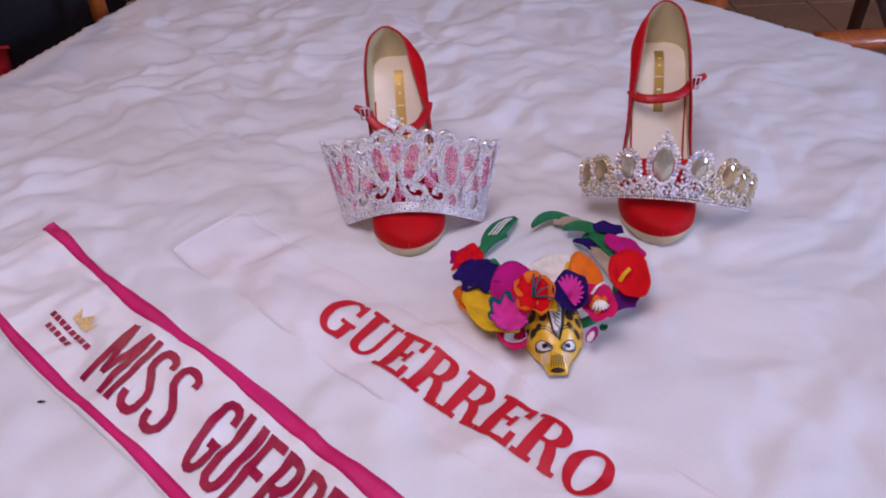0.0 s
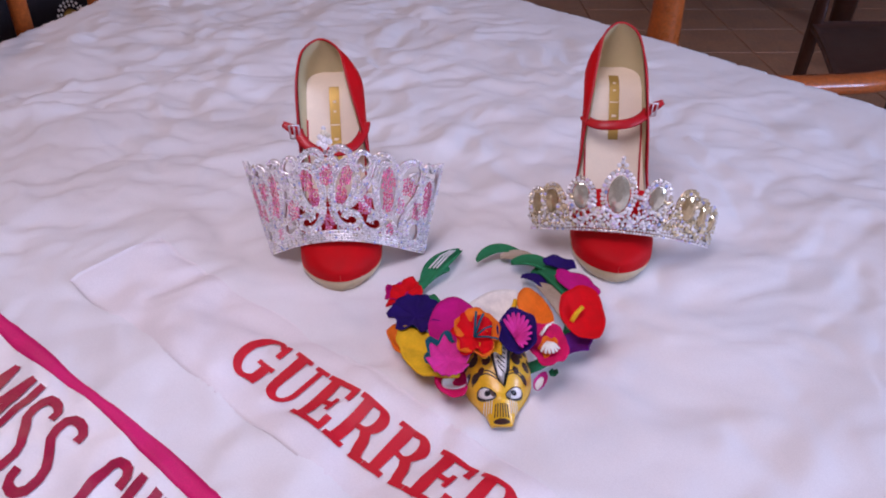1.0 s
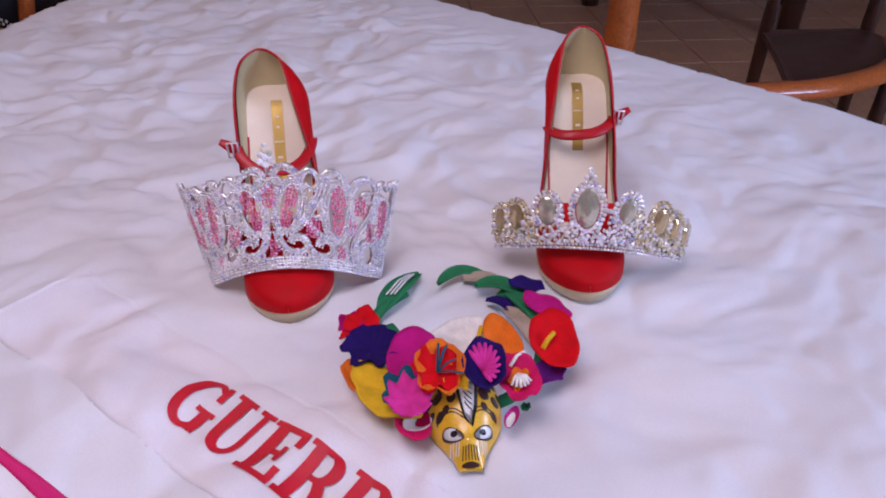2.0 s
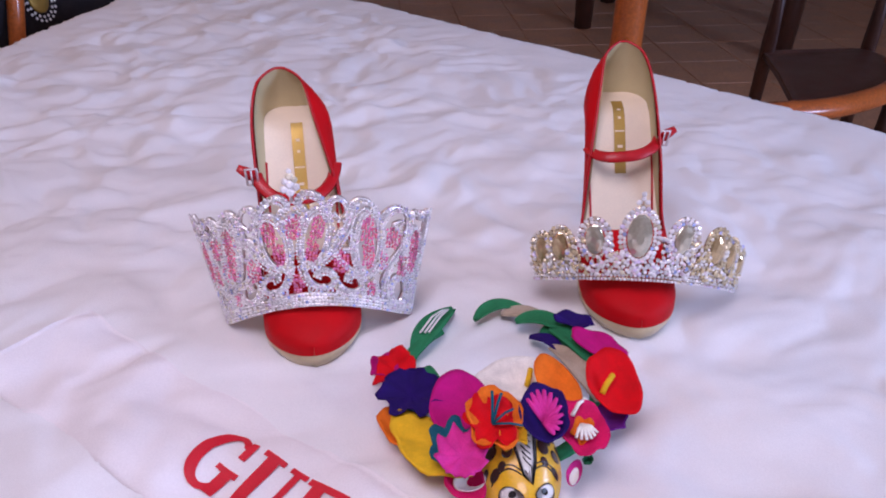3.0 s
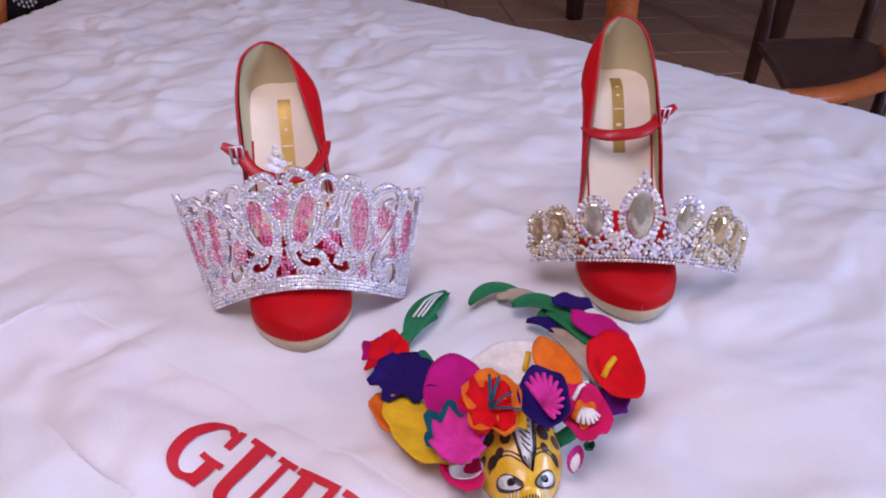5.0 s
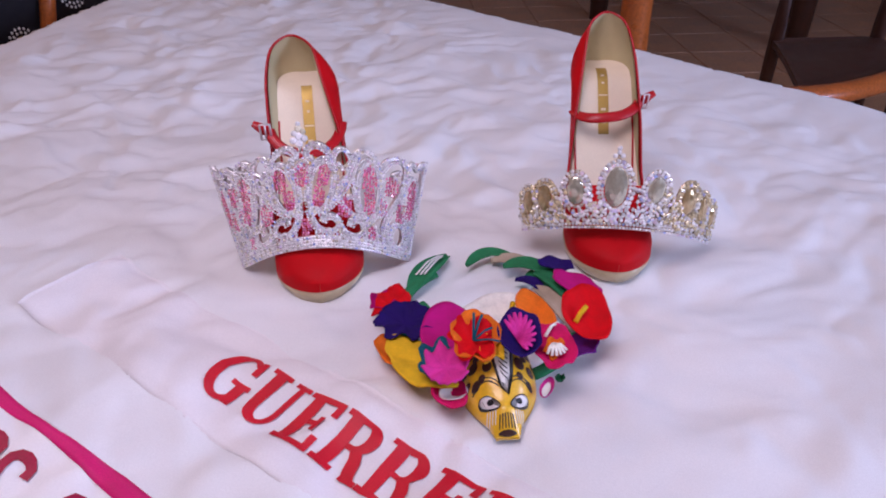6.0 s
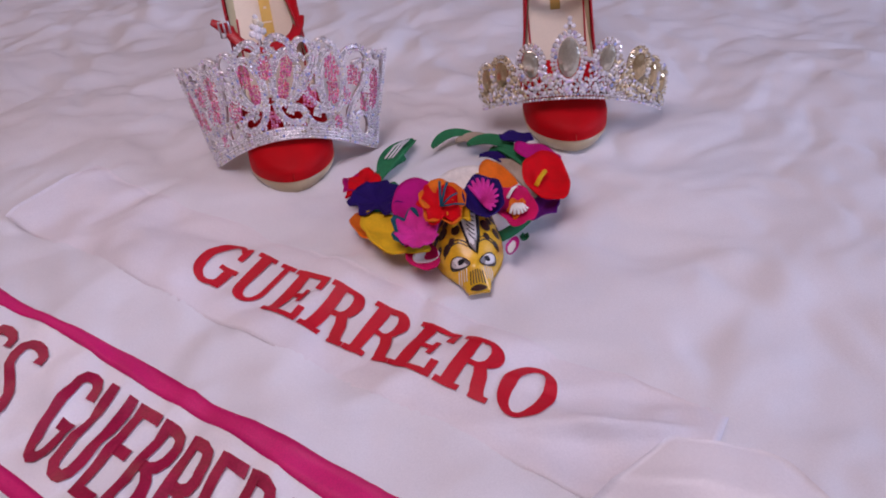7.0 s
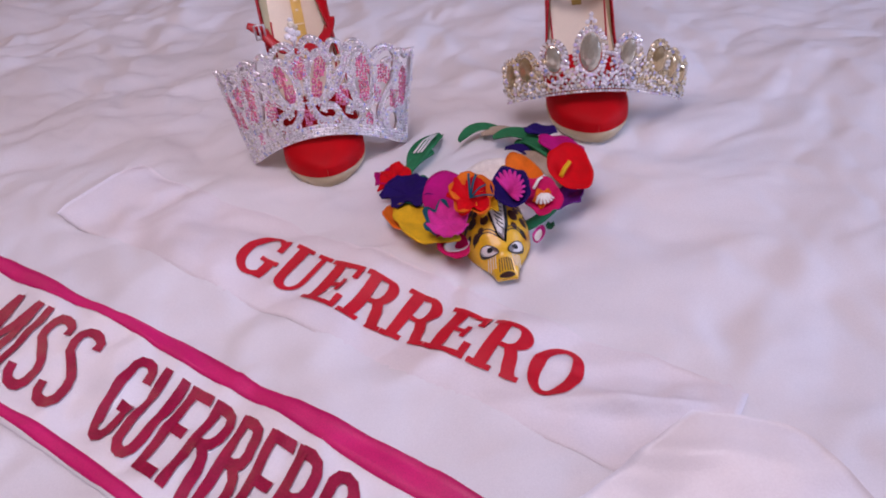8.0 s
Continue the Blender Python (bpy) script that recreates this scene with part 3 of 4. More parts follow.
    Build().grid(rows, closed=True, cap=True).out("heel", RED_LEATHER, ob, "tall slim red heel")
    # strap with buckle
    pts = []
    for i in range(25):
        a = math.pi * i / 24
        sg = math.sin(a)
        pts.append((side * (0.0335 + 0.0020 * math.cos(a)) * math.copysign(abs(math.cos(a)) ** 0.75, math.cos(a)), 0.119 - 0.027 * sg ** 1.4 + (yb - 0.119) * (0.5 + 0.5 * math.cos(a)) + 0.012 * (0.5 - 0.5 * math.cos(a)), 0.124 + (strap_z - 0.124) * sg ** 1.2 + 0.004 * math.cos(a)))
    Build().tube(pts, 0.0052, 8, flat=0.25, up=(0, 0.75, -0.66)).out("strap", RED_LEATHER, ob, "red leather ankle strap")
    Build().tube([(side * 0.0345, yb - 0.0005, 0.127), (side * 0.041, yb - 0.0030, 0.130), (side * 0.049, yb - 0.0050, 0.137)], [0.0055, 0.0052, 0.003], 8, flat=0.3, up=(0, 0.75, -0.66)).out("strap_end", RED_LEATHER, ob, "loose red strap end")
    fr = [(side * 0.0385 + 0.0045 * cx, yb - 0.0065 - 0.002 * cz, 0.1285 + 0.008 * cz) for cx, cz in ((-1, -1), (1, -1), (1, 1), (-1, 1), (-1, -1))]
    bk = Build().tube(fr, 0.0011, 6, up=(0, 1, 0.1)).out("buckle", SILVER, ob, "small silver buckle")
    Build().tube([(side * 0.0385, yb - 0.0055, 0.121), (side * 0.0385, yb - 0.0085, 0.136)], 0.0008, 6, up=(0, 1, 0)).out("prong", SILVER, bk)
    # gold maker's strip, with bars for its lettering
    rows = [[(0.0053 * k, u, insole_z(u) + 0.0014) for k in (-1, -0.33, 0.33, 1)] for u in [strip + 0.048 * i / 12 for i in range(13)]]
    lab = Build().grid(rows).out("gold_label", GOLD, ob, "gold foil strip")
    for u0, u1, w in ((0.118, 0.1195, 0.0022), (0.1215, 0.123, 0.0018), (0.125, 0.1264, 0.0024), (0.1335, 0.1342, 0.0045), (0.141, 0.1424, 0.0014), (0.147, 0.1484, 0.0018)):
        rows = [[(w * k, u, insole_z(u) + 0.0018) for k in (-1, 1)] for u in (strip - 0.112 + u0, strip - 0.112 + (u0 + u1) / 2, strip - 0.112 + u1)]
        Build().grid(rows).out("print_bar", INSOLE, lab)
    # faint size print
    for u0, w in ((0.092, 0.007), (0.0905, 0.0075), (0.089, 0.0065), (0.0875, 0.007), (0.083, 0.0065)):
        rows = [[(w * k + 0.002, u, insole_z(u) + 0.0016) for k in (-1, 1)] for u in (u0, u0 + 0.0008)]
        Build().grid(rows).out("print_bar", GREY_INK, ob)
    return ob


shoe_l = shoe(-1, 0.108, 0.80, 0.113, 0.103, -0.011)
shoe_l.matrix_world = pose(-0.045, 0.584, TOP + 0.003, 0, 0, 4.5)
shoe_r = shoe(1, 0.122, 1.06, 0.123, 0.140, 0.003)
shoe_r.matrix_world = pose(0.231, 0.595, TOP + 0.003, 0, 0, -3.8)

# ---- tiaras ----
rng = random.Random(4)


def stone(bld, p, r, nrm, squash=0.7):
    """A small faceted stone: a flat table, a girdle and a point."""
    nrm = Vector(nrm).normalized()
    a = nrm.orthogonal().normalized()
    c = nrm.cross(a)
    t0 = rng.random() * 6
    vs = [p + nrm * r * squash]
    k = 6
    top = [p + nrm * r * squash * 0.92 + r * 0.5 * (a * math.cos(t0 + i * math.tau / k) + c * math.sin(t0 + i * math.tau / k)) for i in range(k)]
    gird = [p + r * (a * math.cos(t0 + (i + 0.5) * math.tau / k) + c * math.sin(t0 + (i + 0.5) * math.tau / k)) for i in range(k)]
    vs = top + gird + [p - nrm * r * 0.6]
    fs = [tuple(range(k))]
    for i in range(k):
        j = (i + 1) % k
        fs += [(i, k + i, j), (k + i, k + j, j), (k + i, 2 * k, k + j)]
    bld.add(vs, fs)


class Crown:
    """A curved upright surface: p runs along the arc in metres, s up it."""

    def __init__(self, centre, a, c, base, lean, flare, turn=0.0):
        self.c, self.a, self.b, self.base, self.lean, self.flare, self.turn = Vector(centre), a, c, base, lean, flare, turn

    def at(self, p, s, off=0.0):
        th = p / self.a
        out_ = Vector((math.sin(th), -math.cos(th), 0))
        v = self.c + Vector((self.a * math.sin(th), -self.b * math.cos(th), self.base(th)))
        v += Vector((0, self.lean * s, s * math.sqrt(max(0.1, 1 - self.lean ** 2)))) + out_ * (self.flare * s * abs(math.sin(th)) + off)
        return self.c + Matrix.Rotation(radians(self.turn), 3, "Z") @ (v - self.c)

    def normal(self, p, s):
        d1 = self.at(p + 0.001, s) - self.at(p - 0.001, s)
        d2 = self.at(p, s + 0.001) - self.at(p, s - 0.001)
        return d1.cross(d2).normalized()

    def line(self, pts, metal, stones, r=0.0013, rows=1, gap=2.05, back=0.0016):
        """Stones set along a line of (p, s), on a metal strip."""
        P = [Vector(q) for q in pts]
        L = [0]
        for q0, q1 in zip(P, P[1:]):
            L.append(L[-1] + (q1 - q0).length)
        deep = -0.0010 if rows == 1 else -0.0026
        metal.tube([self.at(q.x, q.y, deep) for q in P], back * (0.75 if rows == 1 else 0.8 + 0.30 * rows), 6)
        count = max(2, int(L[-1] / (r * gap)))
        k = 0
        for i in range(count + 1):
            d = L[-1] * i / count
            while k < len(P) - 2 and L[k + 1] < d:
                k += 1
            f = (d - L[k]) / max(1e-9, L[k + 1] - L[k])
            q = P[k].lerp(P[k + 1], min(1, f))
            t = (P[k + 1] - P[k]).normalized()
            nn = Vector((-t.y, t.x))
            for m in range(rows):
                o = q + nn * (m - (rows - 1) / 2) * r * 1.9
                nr = self.normal(o.x, o.y) + Vector((rng.uniform(-.25, .25), rng.uniform(-.25, .25), rng.uniform(-.25, .25)))
                stone(stones, self.at(o.x, o.y, 0.0004), r * rng.uniform(0.92, 1.05), nr)


def ell(cx, cy, rx, ry, tilt=0, a0=0, a1=360, n=30):
    c, s_ = math.cos(radians(tilt)), math.sin(radians(tilt))
    return [(cx + x * c - y * s_, cy + x * s_ + y * c) for x, y in arc2(0, 0, rx, ry, a0, a1, n)]


# tall tiara with scrolls and pink stones
tiara = thing("tall_tiara", "tall silver rhinestone tiara with pink stones over shoe toe", "tiara", (0, 0, 0))
C1 = Crown((-0.045, 0.681, TOP), 0.089, 0.073, lambda th: 0.002 + 0.045 * max(0, math.cos((th - 0.06) * 1.4)) ** 1.1, 0.24, 0.22, -3)
metal, white, pink = Build(), Build(), Build()
band_m, band_s = Build(), Build()
AX, E0, E1 = -0.007, -0.100, 0.105
base_line = lambda s_: [(lerp(E0, E1, i / 60), s_) for i in range(61)]
for s_ in (0.0012, 0.0042, 0.0072, 0.0102):
    C1.line(base_line(s_), band_m, band_s, 0.00145, 1, 2.0, 0.0022)


def pave_cluster(cx, cy, rx, ry, tilt, r=0.0014):
    """Pink stones packed into an oval."""
    rx, ry = rx * 1.25, ry * 1.2
    y = -ry
    while y <= ry:
        x = -rx
        while x <= rx:
            if (x / rx) ** 2 + (y / ry) ** 2 <= 1:
                c, s_ = math.cos(radians(tilt)), math.sin(radians(tilt))
                q = (cx + x * c - y * s_, cy + x * s_ + y * c)
                nr = C1.normal(*q) + Vector((rng.uniform(-.3, .3), rng.uniform(-.3, .3), rng.uniform(-.3, .3)))
                stone(pink, C1.at(q[0] + rng.uniform(-0.0005, 0.0005), q[1] + rng.uniform(-0.0005, 0.0005), rng.uniform(-0.0006, 0.0006)), r * rng.uniform(0.85, 1.15), nr)
            x += r * 1.8
        y += r * 1.7


def curl(pts, n=6):
    """A smooth line through a few points."""
    keys_x = [(i, q[0]) for i, q in enumerate(pts)]
    keys_y = [(i, q[1]) for i, q in enumerate(pts)]
    m = (len(pts) - 1) * n
    return [(spline(keys_x, i / n), spline(keys_y, i / n)) for i in range(m + 1)]


for sg in (-1, 1):
    # each half: away from the axis the flank is drawn in on the shorter side
    shrink = 1.0 if sg > 0 else 0.72
    P = lambda x: AX + sg * (x if x < 0.05 else 0.05 + (x - 0.05) * shrink)

    def ribbon(pts, rows=3, r=0.00135):
        C1.line([(P(x), y) for x, y in curl(pts)], metal, white, r, rows, 2.0)

    def oval(cx, cy, rx, ry, tilt, rows=3):
        C1.line([(P(cx + x), cy + y) for x, y in ell(0, 0, rx, ry, tilt, n=36)], metal, white, 0.00135, rows, 2.0)

    oval(0.0160, 0.0580, 0.0108, 0.0250, -14)
    pave_cluster(P(0.0190), 0.0680, 0.0050, 0.0095, -14 * sg)
    pave_cluster(P(0.0130), 0.0480, 0.0046, 0.0090, -10 * sg)
    ribbon([(0.026, 0.076), (0.026, 0.086), (0.0185, 0.0935), (0.0095, 0.0935), (0.0040, 0.0865), (0.0080, 0.0810)])
    ribbon([(0.004, 0.036), (0.0075, 0.024), (0.0140, 0.0165), (0.0240, 0.0150), (0.0305, 0.0215), (0.0270, 0.0295), (0.0185, 0.0300), (0.0160, 0.0255)])
    ribbon([(0.0045, 0.036), (0.016, 0.036), (0.027, 0.045), (0.037, 0.062), (0.043, 0.078), (0.046, 0.092)])
    ribbon([(0.030, 0.022), (0.037, 0.014), (0.047, 0.013), (0.053, 0.020), (0.050, 0.029), (0.042, 0.029), (0.040, 0.023)])
    ribbon([(0.030, 0.050), (0.038, 0.037), (0.050, 0.030)], 2)
    ribbon([(0.027, 0.083), (0.031, 0.092), (0.038, 0.093), (0.042, 0.084), (0.036, 0.076), (0.031, 0.080)], 2)
    ribbon([(0.044, 0.090), (0.050, 0.096), (0.058, 0.095), (0.064, 0.086)], 2)
    ribbon([(0.032, 0.060), (0.038, 0.068), (0.045, 0.064), (0.045, 0.053), (0.038, 0.050)], 2)
    ribbon([(0.066, 0.036), (0.071, 0.046), (0.070, 0.058), (0.066, 0.066)], 2)
    ribbon([(0.084, 0.086), (0.078, 0.081), (0.080, 0.076), (0.086, 0.076)], 2)
    ribbon([(0.090, 0.037), (0.096, 0.042), (0.104, 0.036), (0.108, 0.026)], 2)
    ribbon([(0.008, 0.084), (0.012, 0.076), (0.006, 0.074), (0.0, 0.080)], 2)
    for x in (0.012, 0.021, 0.034, 0.057, 0.069, 0.080, 0.098):
        oval(x, 0.0145, 0.0030, 0.0036, 0, 1)
    pave_cluster(P(0.0350), 0.0400, 0.0058, 0.0090, 0)
    oval(0.0560, 0.0600, 0.0105, 0.0290, -3 * sg)
    pave_cluster(P(0.0560), 0.0710, 0.0052, 0.0110, 0)
    pave_cluster(P(0.0570), 0.0490, 0.0050, 0.0110, 0)
    ribbon([(0.056, 0.032), (0.064, 0.024), (0.066, 0.014), (0.060, 0.010)], 2)
    pave_cluster(P(0.0600), 0.0185, 0.0040, 0.0060, 0)
    ribbon([(0.065, 0.078), (0.071, 0.091), (0.080, 0.097), (0.089, 0.093), (0.090, 0.080), (0.086, 0.062), (0.077, 0.044), (0.072, 0.028), (0.073, 0.014)])
    pave_cluster(P(0.0760), 0.0690, 0.0055, 0.0085, 0)
    pave_cluster(P(0.0690), 0.0480, 0.0035, 0.0090, 0)
    oval(0.0880, 0.0220, 0.0095, 0.0130, 0)
    pave_cluster(P(0.0880), 0.0460, 0.0050, 0.0090, 0)
    oval(0.0980, 0.0600, 0.0085, 0.0240, 0, 2)
    pave_cluster(P(0.0985), 0.0600, 0.0045, 0.0180, 0)
    ribbon([(0.091, 0.090), (0.097, 0.098), (0.103, 0.092), (0.107, 0.100)], 2)
    ribbon([(0.099, 0.034), (0.104, 0.022), (0.101, 0.012)], 2)
    ribbon([(0.111, 0.006), (0.110, 0.035), (0.112, 0.070), (0.1115, 0.102)], 2)
pave_cluster(AX, 0.0680, 0.0060, 0.0095, 0)
pave_cluster(AX, 0.0200, 0.0042, 0.0075, 0)
# finial
for x, y, r in ((0, 0.097, 0.0028), (-0.0045, 0.1005, 0.0026), (0.0045, 0.1005, 0.0026), (0, 0.1035, 0.0030), (-0.0035, 0.1065, 0.0022), (0.0035, 0.1065, 0.0022), (0, 0.110, 0.0026), (0, 0.114, 0.0018)):
    stone(white, C1.at(AX + x, y, 0.0006), r * 1.3, C1.normal(AX + x, y))
metal.tube([C1.at(AX, 0.088, -0.001), C1.at(AX, 0.114, -0.001)], 0.0016, 6)
band_m.out("base_band", TIARA_METAL, tiara, "silver base band")
band_s.out("band_paving", CRYSTAL, tiara, "rows of clear crystals", smooth=False)["kind"] = "stuff"
metal.out("scroll_frame", TIARA_METAL, tiara, "silver openwork scrolls")
white.out("crystal_paving", CRYSTAL, tiara, "clear rhinestones", smooth=False)["kind"] = "stuff"
pink.out("pink_paving", PINK_STONE, tiara, "pink rhinestones", smooth=False)["kind"] = "stuff"

# low tiara with oval stones
tiara2 = thing("low_tiara", "low crystal tiara with large oval smoky stones", "tiara", (0, 0, 0))
C2 = Crown((0.248, 0.702, TOP), 0.108, 0.094, lambda th: 0.0105 + 0.043 * max(0, math.cos(th * 1.38)) - 0.0045 * th / 1.12, 0.24, 0.12, -8)
metal, white, warm_lit = Build(), Build(), Build()
G0, G1, GX = -0.106, 0.118, -0.010
gem_list = [(-0.096, 0.029, 0.0065, 0.0125, 4), (-0.077, 0.032, 0.0075, 0.0135, 6), (-0.046, 0.037, 0.0080, 0.0140, 12), (GX, 0.0395, 0.0105, 0.0190, 0), (0.027, 0.040, 0.0075, 0.0135, -16), (0.063, 0.036, 0.0085, 0.0140, -8), (0.083, 0.032, 0.0070, 0.0125, -4), (0.104, 0.028, 0.0065, 0.0115, 0)]
C2.line([(lerp(G0, G1, i / 60), 0.001) for i in range(61)], metal, white, 0.0015, 1)
C2.line([(lerp(G0, G1, i / 60), 0.0045) for i in range(61)], metal, white, 0.0016, 1)
for gx, gy, rx, ry, tilt in gem_list:
    # outer stones take the colour of the warm light they reflect
    stones = warm_lit if abs(gx - GX) > 0.045 else white
    C2.line(ell(gx, gy, rx + 0.002, ry + 0.002, tilt, n=40), metal, stones, 0.0019, 1, 1.8)
    C2.line(ell(gx, gy, rx + 0.0052, ry + 0.0052, tilt, -35, 215, n=40), metal, stones, 0.0023, 1, 1.95)
    rows = []
    for k, (f, o) in enumerate(((1.0, 0.0), (0.93, 0.0018), (0.62, 0.0038), (0.30, 0.0044))):
        rows.append([C2.at(*g, o) for g in ell(gx, gy, rx * f, ry * f, tilt, 180 / 14 * (k % 2), 360 * 13 / 14 + 180 / 14 * (k % 2), 13)])
    rows.insert(0, [C2.at(*g, -0.0025) for g in ell(gx, gy, rx * 0.9, ry * 0.9, tilt, 0, 360 * 13 / 14, 13)])
    Build().grid(rows, closed=True, cap=True).out("oval_gem", GEM_WARM_LIT if abs(gx - GX) > 0.045 else GEM, tiara2, "large faceted oval smoky stone", smooth=False)
for i in range(24):
    p0 = lerp(G0 + 0.003, G1 - 0.003, i / 23)
    C2.line(ell(p0, 0.0085, 0.0042, 0.0048, 0, 10, 170, n=12), metal, white, 0.0013, 1)
    for _ in range(30):
        q = (p0 + rng.uniform(-0.005, 0.005), rng.uniform(0.006, 0.040 if abs(p0 - GX) > 0.02 else 0.026))
        if any(((q[0] - g[0]) / g[2]) ** 2 + ((q[1] - g[1]) / g[3]) ** 2 < 1.1 for g in gem_list):
            continue
        metal.tube([C2.at(q[0], q[1] - 0.004, -0.001), C2.at(q[0], q[1] + 0.001, -0.001)], 0.0008, 5)
        stone(warm_lit if abs(p0 - GX) > 0.045 and rng.random() < 0.8 else white, C2.at(q[0], q[1], 0.0015), rng.uniform(0.0014, 0.0024), C2.normal(*q))
for k, dy in ((GX, 0.0715), (GX - 0.0035, 0.0685), (GX + 0.0035, 0.0685), (GX, 0.0755)):
    stone(white, C2.at(k, dy, 0), 0.0024, C2.normal(k, dy))
metal.tube([C2.at(GX, 0.062, -0.001), C2.at(GX, 0.0755, -0.001)], 0.0014, 6)
metal.out("metal_frame", WARM_METAL, tiara2, "warm metal frame")
white.out("crystal_paving", CRYSTAL, tiara2, "clear rhinestones", smooth=False)["kind"] = "stuff"
warm_lit.out("warm_lit_paving", CRYSTAL_WARM_LIT, tiara2, "rhinestones tinted with warm reflected light", smooth=False)["kind"] = "stuff"

# ---- feline headpiece with flowers ----
head = thing("flower_headpiece", "colourful felt flower headpiece with painted spotted feline face", "headpiece", (0, 0, 0))
Z0 = TOP + 0.002


def petal(name, cx, cy, z, rx, ry, turn, material, label="", ruffle=0.0, waves=5, cup=0.004, tiltx=0.0, tilty=0.0, point=0.0, n=36):
    """A felt petal or flower disc, with thickness. tiltx, tilty: rise per metre along x and y."""
    t = radians(turn)
    rings = []
    for k in (0.02, 0.3, 0.6, 0.85, 1.0):
        ring = []
        for i in range(n):
            a = i * math.tau / n
            f = k * (1 + ruffle * k * math.cos(waves * a + cx * 300) + 0.4 * ruffle * k * math.sin((2 * waves + 1) * a + cy * 500))
            if point:
                f *= 1 + point * max(0, math.cos(a)) ** 6
            x, y = rx * f * math.cos(a), ry * f * math.sin(a)
            dz = cup * k * k + (ruffle * 0.025 * k ** 2 * math.sin(waves * a * 1.0 + 1 + cx * 200))
            X, Y = x * math.cos(t) - y * math.sin(t), x * math.sin(t) + y * math.cos(t)
            ring.append(Vector((cx + X, cy + Y, z + dz + tiltx * X + tilty * Y)))
        rings.append(ring)
    low = [[p - Vector((0, 0, 0.0013)) for p in r] for r in reversed(rings)]
    bld = Build().grid([list(r) for r in rings + low], closed=True, cap=True)
    return bld.out(name, material, head, label)


def sprig(name, pts, r, material, label="", flat=0.6):
    return Build().tube(pts, r, 6, flat=flat).out(name, material, head, label)


# band below the flowers
arc = [(0.100 + 0.076 * math.cos(radians(a)), 0.546 + 0.082 * math.sin(radians(a)), Z0 + 0.006) for a in range(-238, 52, 8)]
Build().tube(arc, 0.006, 8, flat=0.6).out("headband", F_GREEN, head, "green felt headband")


def leaf(pts, width, material, label, z=0.008, lift=0.004):
    """A long leaf along three points, with a folded middle."""
    a, m, c = [Vector((x, y, 0)) for x, y in pts]
    rows = []
    for i in range(15):
        t = i / 14
        p = a * (1 - t) ** 2 + m * 2 * t * (1 - t) + c * t * t
        d = (m - a) * (1 - t) + (c - m) * t
        nrm = Vector((-d.y, d.x, 0)).normalized()
        w = width * max(0.04, math.sin(math.pi * (0.06 + 0.9 * t)) ** 0.7)
        rows.append([p + nrm * w * k + Vector((0, 0, Z0 + z + lift * math.sin(math.pi * t) - 0.002 * (1 - abs(k)))) for k in (-1, -0.5, 0, 0.5, 1)])
    return Build().sheet(rows, 0.0014).out("leaf", material, head, label)


leaf([(0.036, 0.585), (0.048, 0.618), (0.075, 0.645)], 0.0110, F_GREEN, "green felt leaf with silver stripes")
for k in (-0.004, 0.0, 0.0035):
    sprig("vein", [(0.046 + k, 0.606, Z0 + 0.0125), (0.058 + k, 0.626, Z0 + 0.0135), (0.067 + k * 0.6, 0.636, Z0 + 0.0130)], 0.0010, LACQ_WHITE, "silver leaf vein", 0.3)
leaf([(0.092, 0.626), (0.110, 0.650), (0.138, 0.640)], 0.0075, F_GREEN, "green felt leaf")
leaf([(0.116, 0.632), (0.138, 0.634), (0.158, 0.614)], 0.0085, F_TAN, "grey-brown felt leaf", 0.008)
leaf([(0.126, 0.614), (0.150, 0.622), (0.172, 0.592)], 0.0095, F_GREEN, "green felt leaf", 0.013)
leaf([(0.152, 0.600), (0.172, 0.586), (0.178, 0.548)], 0.011, F_GREEN, "green felt leaf", 0.015)
leaf([(0.148, 0.580), (0.166, 0.562), (0.170, 0.515)], 0.009, F_TAN, "grey-brown felt leaf", 0.012)
leaf([(0.134, 0.596), (0.150, 0.590), (0.158, 0.572)], 0.006, F_NAVY, "navy felt leaf", 0.010)
petal("petal", 0.172, 0.599, Z0 + 0.020, 0.017, 0.010, -25, F_NAVY, "navy felt petal", 0.05)
petal("petal", 0.183, 0.564, Z0 + 0.022, 0.025, 0.013, -48, F_MAG, "magenta felt petal", 0.04)
petal("petal", 0.168, 0.492, Z0 + 0.012, 0.020, 0.013, 20, F_PURPLE, "purple felt petal", 0.08)
petal("petal", 0.044, 0.545, Z0 + 0.008, 0.012, 0.020, 10, F_GREEN, "green felt leaf", 0.05)
petal("petal", 0.147, 0.458, Z0 + 0.010, 0.004, 0.003, 10, F_GREEN, "green felt leaf tip", 0.05)
petal("flower", 0.178, 0.509, Z0 + 0.029, 0.0205, 0.028, 0, F_RED, "red felt calla flower", 0.05, 3, 0.008, -0.1, 0.25)
sprig("spadix", [(0.167, 0.501, Z0 + 0.032), (0.172, 0.507, Z0 + 0.036), (0.178, 0.513, Z0 + 0.038)], 0.0022, F_YELLOW, "yellow flower spike", 1)
petal("flower", 0.110, 0.531, Z0 + 0.018, 0.034, 0.019, 5, F_WHITE, "cream felt calla flower", 0.04, 3, 0.006, 0.0, 0.2)
sprig("spadix", [(0.117, 0.525, Z0 + 0.021), (0.120, 0.531, Z0 + 0.025), (0.122, 0.537, Z0 + 0.027)], 0.0022, F_YELLOW, "yellow flower spike", 1)
petal("petal", 0.136, 0.512, Z0 + 0.031, 0.0135, 0.026, 18, F_ORANGE, "orange felt petal", 0.03, 3, 0.006, 0, 0.15)
